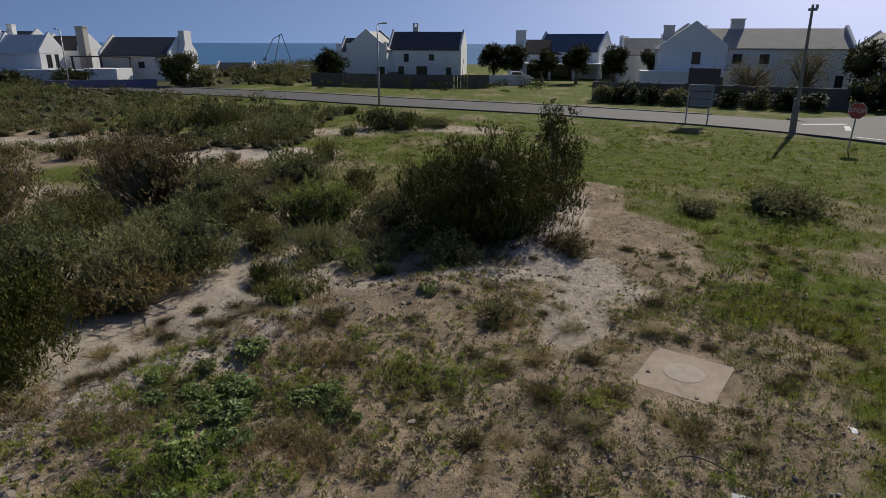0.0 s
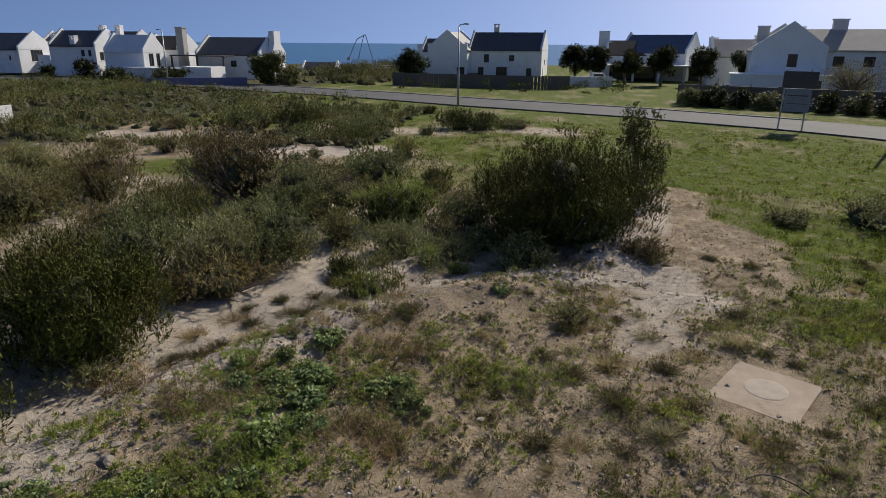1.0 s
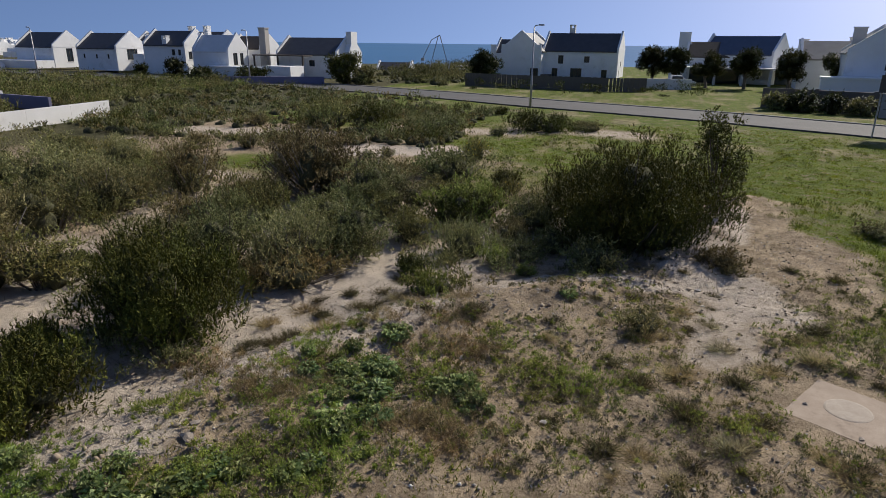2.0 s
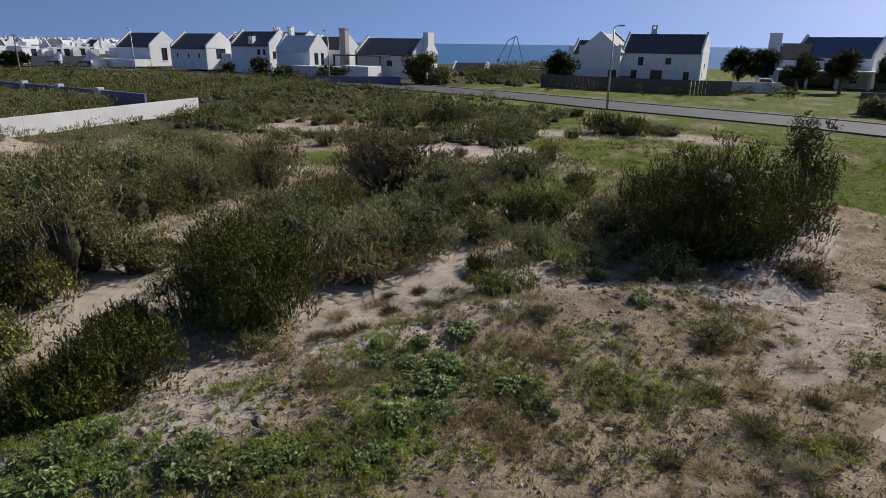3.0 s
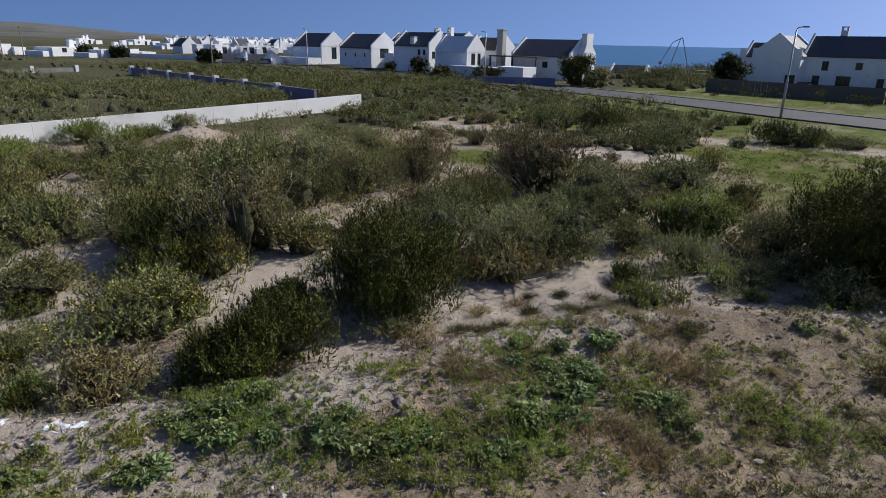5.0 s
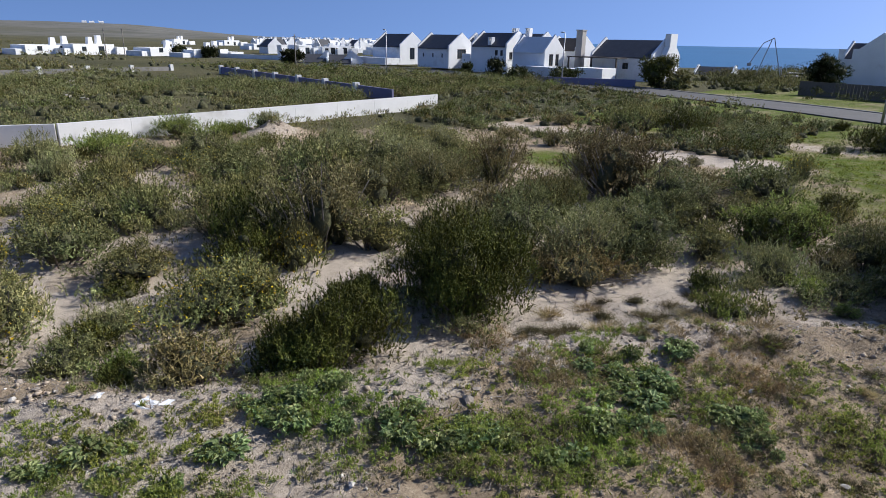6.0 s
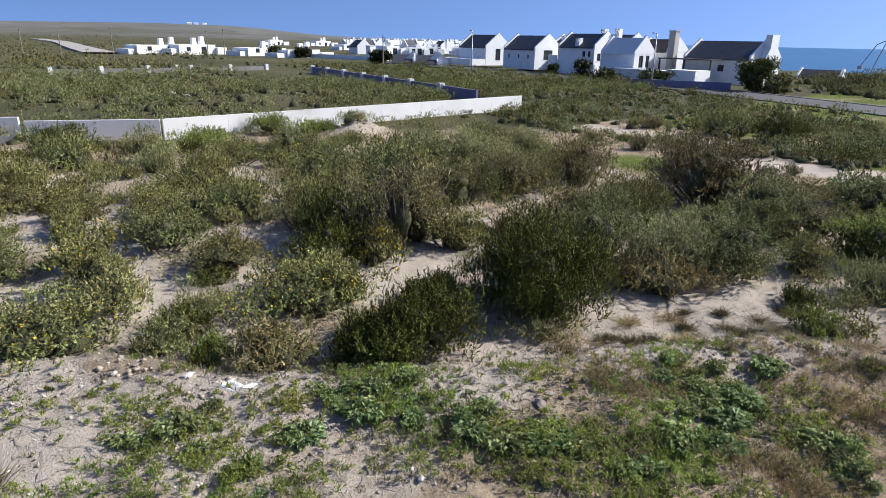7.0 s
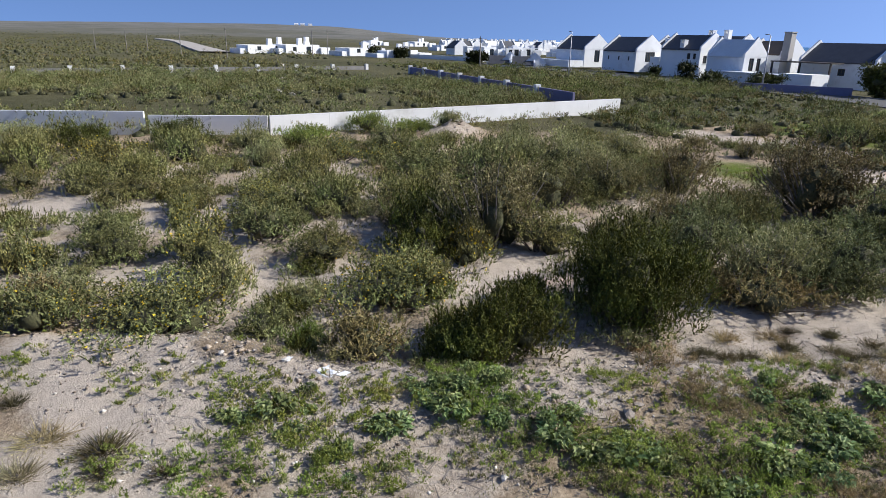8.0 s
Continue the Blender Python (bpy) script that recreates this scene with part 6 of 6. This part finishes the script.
WEEDS = [(-4.0, 9.4), (-3.2, 8.2), (-4.0, 8.7), (-3.4, 10.1), (-4.6, 8.8), (-2.1, 8.7), (-1.7, 8.4), (-2.9, 7.5), (-5.8, 5.1), (-4.3, 5.9), (-7.1, 4.0), (-3.6, 6.0), (-1.8, 8.9), (-0.3, 13.0), (-4.6, 5.9), (-7.1, 5.1), (-7.6, 5.0)]
WEEDS += [(-3.7, 8.5), (-3.1, 8.4), (-5.5, 5.0), (-7.2, 4.6), (-7.0, 3.2), (-8.5, 2.5), (-8.3, 1.9), (-6.9, 2.4), (-3.5, 7.3), (-4.7, 5.5), (-6.8, 4.1), (-7.5, 4.2), (-5.0, 5.2), (-6.3, 4.6), (-3.4, 9.0), (-3.7, 7.9)]
weed_models = [make_weed(200 + i, 0.85, 0.26, 170) for i in range(4)]
for i, (x, y) in enumerate(WEEDS):
    m = stand(x, y, i * 1.9, 0.55 + 0.5 * abs(math.sin(i * 1.7)), 0.7 + 0.4 * abs(math.cos(i * 2.3)), 0.02)
    if i < 4:
        weed_models[i].matrix_world = m
    else:
        copy_thing(weed_models[i % 4], m)
wr = random.Random(8)
for i in range(130):
    c = WEEDS[wr.randrange(len(WEEDS))]
    far = abs(wr.gauss(0, 0.7))
    ang = wr.uniform(0, 6.28)
    size = max(0.25, 0.9 - 0.5 * far) * wr.uniform(0.35, 1.1)
    copy_thing(weed_models[i % 4], stand(c[0] + far * math.cos(ang), c[1] + far * math.sin(ang), i * 2.7, size, size, 0.02))


def make_tuft(seed, material, label, hgt=0.24, w=0.26, count=420):
    rng = np.random.default_rng(seed)
    base = np.column_stack([rng.normal(size=(count, 2)) * w * 0.3, np.zeros(count)])
    out = np.column_stack([base[:, :2] * 1.6 / w + rng.normal(size=(count, 2)) * 0.5, rng.uniform(0.5, 1.2, count)])
    out /= np.linalg.norm(out, axis=1, keepdims=True)
    side = np.cross(out, rng.normal(size=(count, 3)))
    side /= np.linalg.norm(side, axis=1, keepdims=True)
    ln = hgt * rng.uniform(0.5, 1.15, count)[:, None]
    t = thing("grass_tuft", Matrix(), label, "grass tuft", "tufts of the plot")
    ob = new("blade_clump", triangles("blade_clump", np.stack([base - side * 0.0045, base + side * 0.0045, base + out * ln], 1), material))
    ob.parent = t
    bm = bmesh.new()
    tube(bm, [(0, 0, -0.05), (0, 0, 0.05)], [w * 0.3, w * 0.15], 7)
    part("crown_base", bm, STEM, t)
    return t


TUFTS = [(5.9, 15.7), (5.0, 16.2), (4.6, 12.6), (4.1, 11.1), (3.2, 10.6), (2.6, 9.9), (1.6, 9.0), (2.7, 8.8), (2.2, 8.0), (2.0, 13.0), (1.7, 8.7), (1.1, 13.5), (1.0, 9.6), (1.2, 11.5), (2.6, 11.3), (-5.7, 9.6), (-6.3, 9.5), (-2.2, 11.6), (1.7, 10.1), (4.2, 12.0), (5.6, 9.1)]
TUFTS += [(-4.6, 12.6), (-5.0, 12.2), (-4.2, 12.9), (-3.6, 12.0), (-5.6, 11.6), (-6.0, 12.4), (-3.2, 11.2), (-2.6, 12.4), (3.6, 7.7), (0.4, 7.6), (-6.3, 9.8), (-5.6, 10.1), (-5.0, 10.3), (-5.3, 11.5), (-4.6, 12.0), (-4.7, 13.2), (-4.5, 14.1), (-6.5, 10.8), (-6.1, 11.8), (-5.4, 12.8), (-10.7, -1.4), (-8.6, -0.4), (-8.6, -1.4), (-9.3, -1.1), (-8.1, -0.5), (-7.7, 0.2)]
tuft_models = [make_tuft(300 + i, BLADE_DARK if i < 3 else BLADE_DRY, "dark dry grass tuft on sandy ground" if i < 3 else "straw-coloured grass tuft on sand") for i in range(5)]
tr = random.Random(4)
for i, (x, y) in enumerate(TUFTS + [(tr.uniform(-1, 10), tr.uniform(6.5, 17)) for _ in range(115)]):
    if math.hypot(x - 4.12, y - 9.55) < 1.15:
        continue
    big = 1.0 if i < len(TUFTS) else tr.uniform(0.35, 0.7)
    m = stand(x, y, i * 1.3, big * tr.uniform(0.9, 1.4), big * tr.uniform(0.7, 1.1), 0.01)
    if i < 5:
        tuft_models[i].matrix_world = m
    else:
        copy_thing(tuft_models[i % 5], m)


def rock_mesh(seed, material, flat=0.6):
    rng = np.random.default_rng(seed)
    bm = bmesh.new()
    bmesh.ops.create_icosphere(bm, subdivisions=1, radius=0.5)
    for v in bm.verts:
        v.co *= 1 + 0.35 * rng.normal() * 0.6
        v.co.z *= flat
    return finish("stone", bm, material)


rocks = [rock_mesh(400 + i, (STONE, STONE, PALE_RUBBLE)[i % 3]) for i in range(6)]
STONES = [(-0.45, 8.2, 0.2, 2), (-5.3, 6.3, 0.24, 0), (-5.1, 6.35, 0.14, 3), (-4.9, 6.2, 0.2, 0), (-5.3, 3.9, 0.16, 2), (-2.1, 9.9, 0.16, 2), (2.6, 14.5, 0.18, 2), (-9.5, 2.5, 0.14, 5), (-10.4, 2.0, 0.12, 1), (-5.6, 6.5, 0.14, 1)]
rr = random.Random(6)
for i in range(150):
    x, y = rr.uniform(-11, 7), rr.uniform(1, 16)
    if y < -x * 0.2 - 0.5 or (x > -3 and y < 6.4) or float(beyond_crest(np.array([x]), np.array([y]))[0]) > 2:
        continue
    STONES.append((x, y, 0.03 + 0.09 * rr.random() ** 3, rr.randrange(6)))
for i in range(90):
    k = rr.random() * 5
    (ax, ay), (bx, by) = CREST[2 + int(k)], CREST[3 + int(k)]
    f = k - int(k)
    STONES.append((ax + f * (bx - ax) + rr.gauss(0.25, 0.4), ay + f * (by - ay) + rr.gauss(-0.1, 0.4), 0.04 + 0.12 * rr.random() ** 2, rr.choice((0, 1, 3, 4, 2))))
for i in range(45):
    STONES.append((-30.8 + rr.gauss(0, 1.0), 20.6 + rr.gauss(0, 1.1), 0.12 + 0.25 * rr.random() ** 2, rr.choice((0, 1, 3, 4))))
STONES += [(-73.8, 26.2, 1.7, 2), (-81.6, 20.9, 0.8, 5), (-56.5, 20.8, 0.8, 2), (-59.2, 20.5, 1.0, 5), (-98.5, 37.8, 1.0, 2), (-117.0, 41.8, 1.2, 5), (-68.0, 17.5, 0.5, 2)]  # pale boulders of the walled field
for i, (x, y, s, k) in enumerate(STONES):
    ob = new("stone", rocks[k])
    ob.matrix_world = Matrix.Translation((x, y, level(x, y) + s * 0.12)) @ Matrix.Rotation(i * 2.1, 4, "Z") @ Matrix.Diagonal((s, s * 0.8, s * 0.8, 1))
    tagged(ob, "pale weathered field stone" if k % 3 == 2 else "small brownish field stone", "stone", "stones of the plot")

# fallen twigs, too many to count
def fallen_twigs(count, seed):
    rng = np.random.default_rng(seed)
    spots = cover_spots(count, -16, 9, 0, 22, seed, lambda x, y, s, g, c: np.clip(1.1 - np.abs(beyond_crest(x, y)) / 4, 0.08, 1))
    a = rng.uniform(0, 6.28, count)
    ln = rng.uniform(0.08, 0.45, count) ** 1.2
    base = np.column_stack([spots, ground_height(spots[:, 0], spots[:, 1]) + 0.012])
    tip = base + np.column_stack([np.cos(a) * ln, np.sin(a) * ln, rng.uniform(0.0, 0.08, count)])
    side = np.column_stack([-np.sin(a), np.cos(a), rng.uniform(-0.5, 0.5, count)]) * 0.009
    tagged(new("fallen_twigs", triangles("fallen_twigs", np.stack([base - side, base + side, tip], 1), DEAD)), "dead grey twigs lying on the sand", "twigs", kind="stuff")


fallen_twigs(8000, 31)


def loose_gravel(name, label, count, seed, where, least, most, bias, material):
    """Small angular pebbles or clods strewn over the open soil."""
    rng = np.random.default_rng(seed)
    spots = cover_spots(count, -15, 10, -2, 20, seed, where)
    size = least + most * rng.random(count) ** bias
    c = np.column_stack([spots, ground_height(spots[:, 0], spots[:, 1]) + size * 0.3])
    dirs = np.array([(1, 0, 0), (0, 1, 0), (-1, 0, 0), (0, -1, 0), (0, 0, 0.8), (0, 0, -0.6)], float)
    v = c[:, None] + dirs[None] * size[:, None, None] * rng.uniform(0.6, 1.5, (count, 6, 1))
    faces = np.array([(0, 1, 4), (1, 2, 4), (2, 3, 4), (3, 0, 4), (1, 0, 5), (2, 1, 5), (3, 2, 5), (0, 3, 5)])
    me = bpy.data.meshes.new(name)
    me.vertices.add(count * 6)
    me.vertices.foreach_set("co", v.astype(np.float32).ravel())
    f = (np.arange(count)[:, None, None] * 6 + faces[None]).reshape(-1, 3)
    me.loops.add(f.size)
    me.loops.foreach_set("vertex_index", f.astype(np.int32).ravel())
    me.polygons.add(len(f))
    me.polygons.foreach_set("loop_start", np.arange(0, f.size, 3, dtype=np.int32))
    me.update(calc_edges=True)
    me.materials.append(material)
    tagged(new(name, me), label, "gravel", kind="stuff")


loose_gravel("gravel", "loose pale and brown gravel on sandy soil", 12000, 33, lambda x, y, s, g, c: np.clip(0.9 - 0.5 * g, 0.1, 1) * (beyond_crest(x, y) < 2.5), 0.007, 0.032, 3.5, GRAVEL)
loose_gravel("clods", "crumbled sandy clods along the lip of the bank", 900, 35, lambda x, y, s, g, c: np.exp(-((beyond_crest(x, y) + 0.35) / 0.75) ** 2), 0.012, 0.055, 3.0, CLOD)

# crumpled white litter
for i, (x, y, s) in enumerate(((-8.85, 2.95, 0.34), (-8.7, 3.15, 0.25), (-9.5, 2.55, 0.16), (-12.35, 0.85, 0.18), (6.0, 7.9, 0.16))):
    rng = np.random.default_rng(500 + i)
    bm = bmesh.new()
    bmesh.ops.create_grid(bm, x_segments=5, y_segments=5, size=0.5)
    for v in bm.verts:
        v.co += Vector(rng.normal(size=3) * 0.06)
        v.co.z += 0.12 + 0.1 * rng.random()
    bmesh.ops.solidify(bm, geom=bm.faces[:], thickness=0.02)
    ob = new("litter", finish("litter", bm, LITTER_WHITE))
    ob.matrix_world = Matrix.Translation((x, y, level(x, y) - 0.01)) @ Matrix.Rotation(i * 1.1, 4, "Z") @ Matrix.Diagonal((s, s * 0.7, s * 0.6, 1))
    tagged(ob, "crumpled white plastic litter on the sand", "litter", "scraps of litter")

# concrete manhole slab
slab = thing("manhole_slab", pose(4.12, 9.55, 0.012, 0.6, -0.4, -36), "weathered square concrete slab with round manhole lid", "manhole slab")
sr = random.Random(3)
edge = [(-0.68 + 1.36 * k / 8, -0.75) for k in range(8)] + [(0.68, -0.75 + 1.5 * k / 8) for k in range(8)]
edge += [(0.68 - 1.36 * k / 8, 0.75) for k in range(8)] + [(-0.68, 0.75 - 1.5 * k / 8) for k in range(8)]
bm = bmesh.new()
top = [bm.verts.new((x * k, y * k, 0.0)) for x, y in edge for k in (1 - 0.022 * sr.random(),)]
foot = [bm.verts.new((v.co.x * 1.03, v.co.y * 1.03, -0.3)) for v in top]
bm.faces.new(top)
for k in range(len(top)):
    bm.faces.new((top[k - 1], foot[k - 1], foot[k], top[k]))
bmesh.ops.recalc_face_normals(bm, faces=bm.faces)
part("slab", bm, CONCRETE, slab)
bm = bmesh.new()
tube(bm, [(0, 0.05, -0.05), (0, 0.05, 0.003), (0, 0.05, 0.009)], [0.34, 0.34, 0.31], 28)
part("lid", bm, CONCRETE_LID, slab, "pale round concrete lid")

# cable and the corner of a pale board
cable = bpy.data.curves.new("cable", "CURVE")
cable.dimensions, cable.bevel_depth, cable.bevel_resolution = "3D", 0.009, 2
line = cable.splines.new("BEZIER")
loop = [(3.05, 7.15, 0.03), (3.3, 7.22, 0.07), (3.6, 7.12, 0.06), (3.85, 6.9, 0.03)]
line.bezier_points.add(len(loop) - 1)
for bp, (x, y, z) in zip(line.bezier_points, loop):
    bp.co = (x, y, level(x, y) + z)
    bp.handle_left_type = bp.handle_right_type = "AUTO"
cable.materials.append(RUBBER)
tagged(new("cable", cable), "loop of black cable lying on the ground", "cable")
bm = boxes((-0.3, 0.35, -0.45, 0.0, 0.0, 0.05))
bmesh.ops.bevel(bm, geom=bm.edges[:], offset=0.008, segments=1, affect="EDGES")
board = new("board", finish("board", bm, SIGN_GREY))
board.matrix_world = pose(3.95, 6.51, level(3.95, 6.31) - 0.004, 0, 0, -22)
tagged(board, "pale flat board lying on the grass", "board")
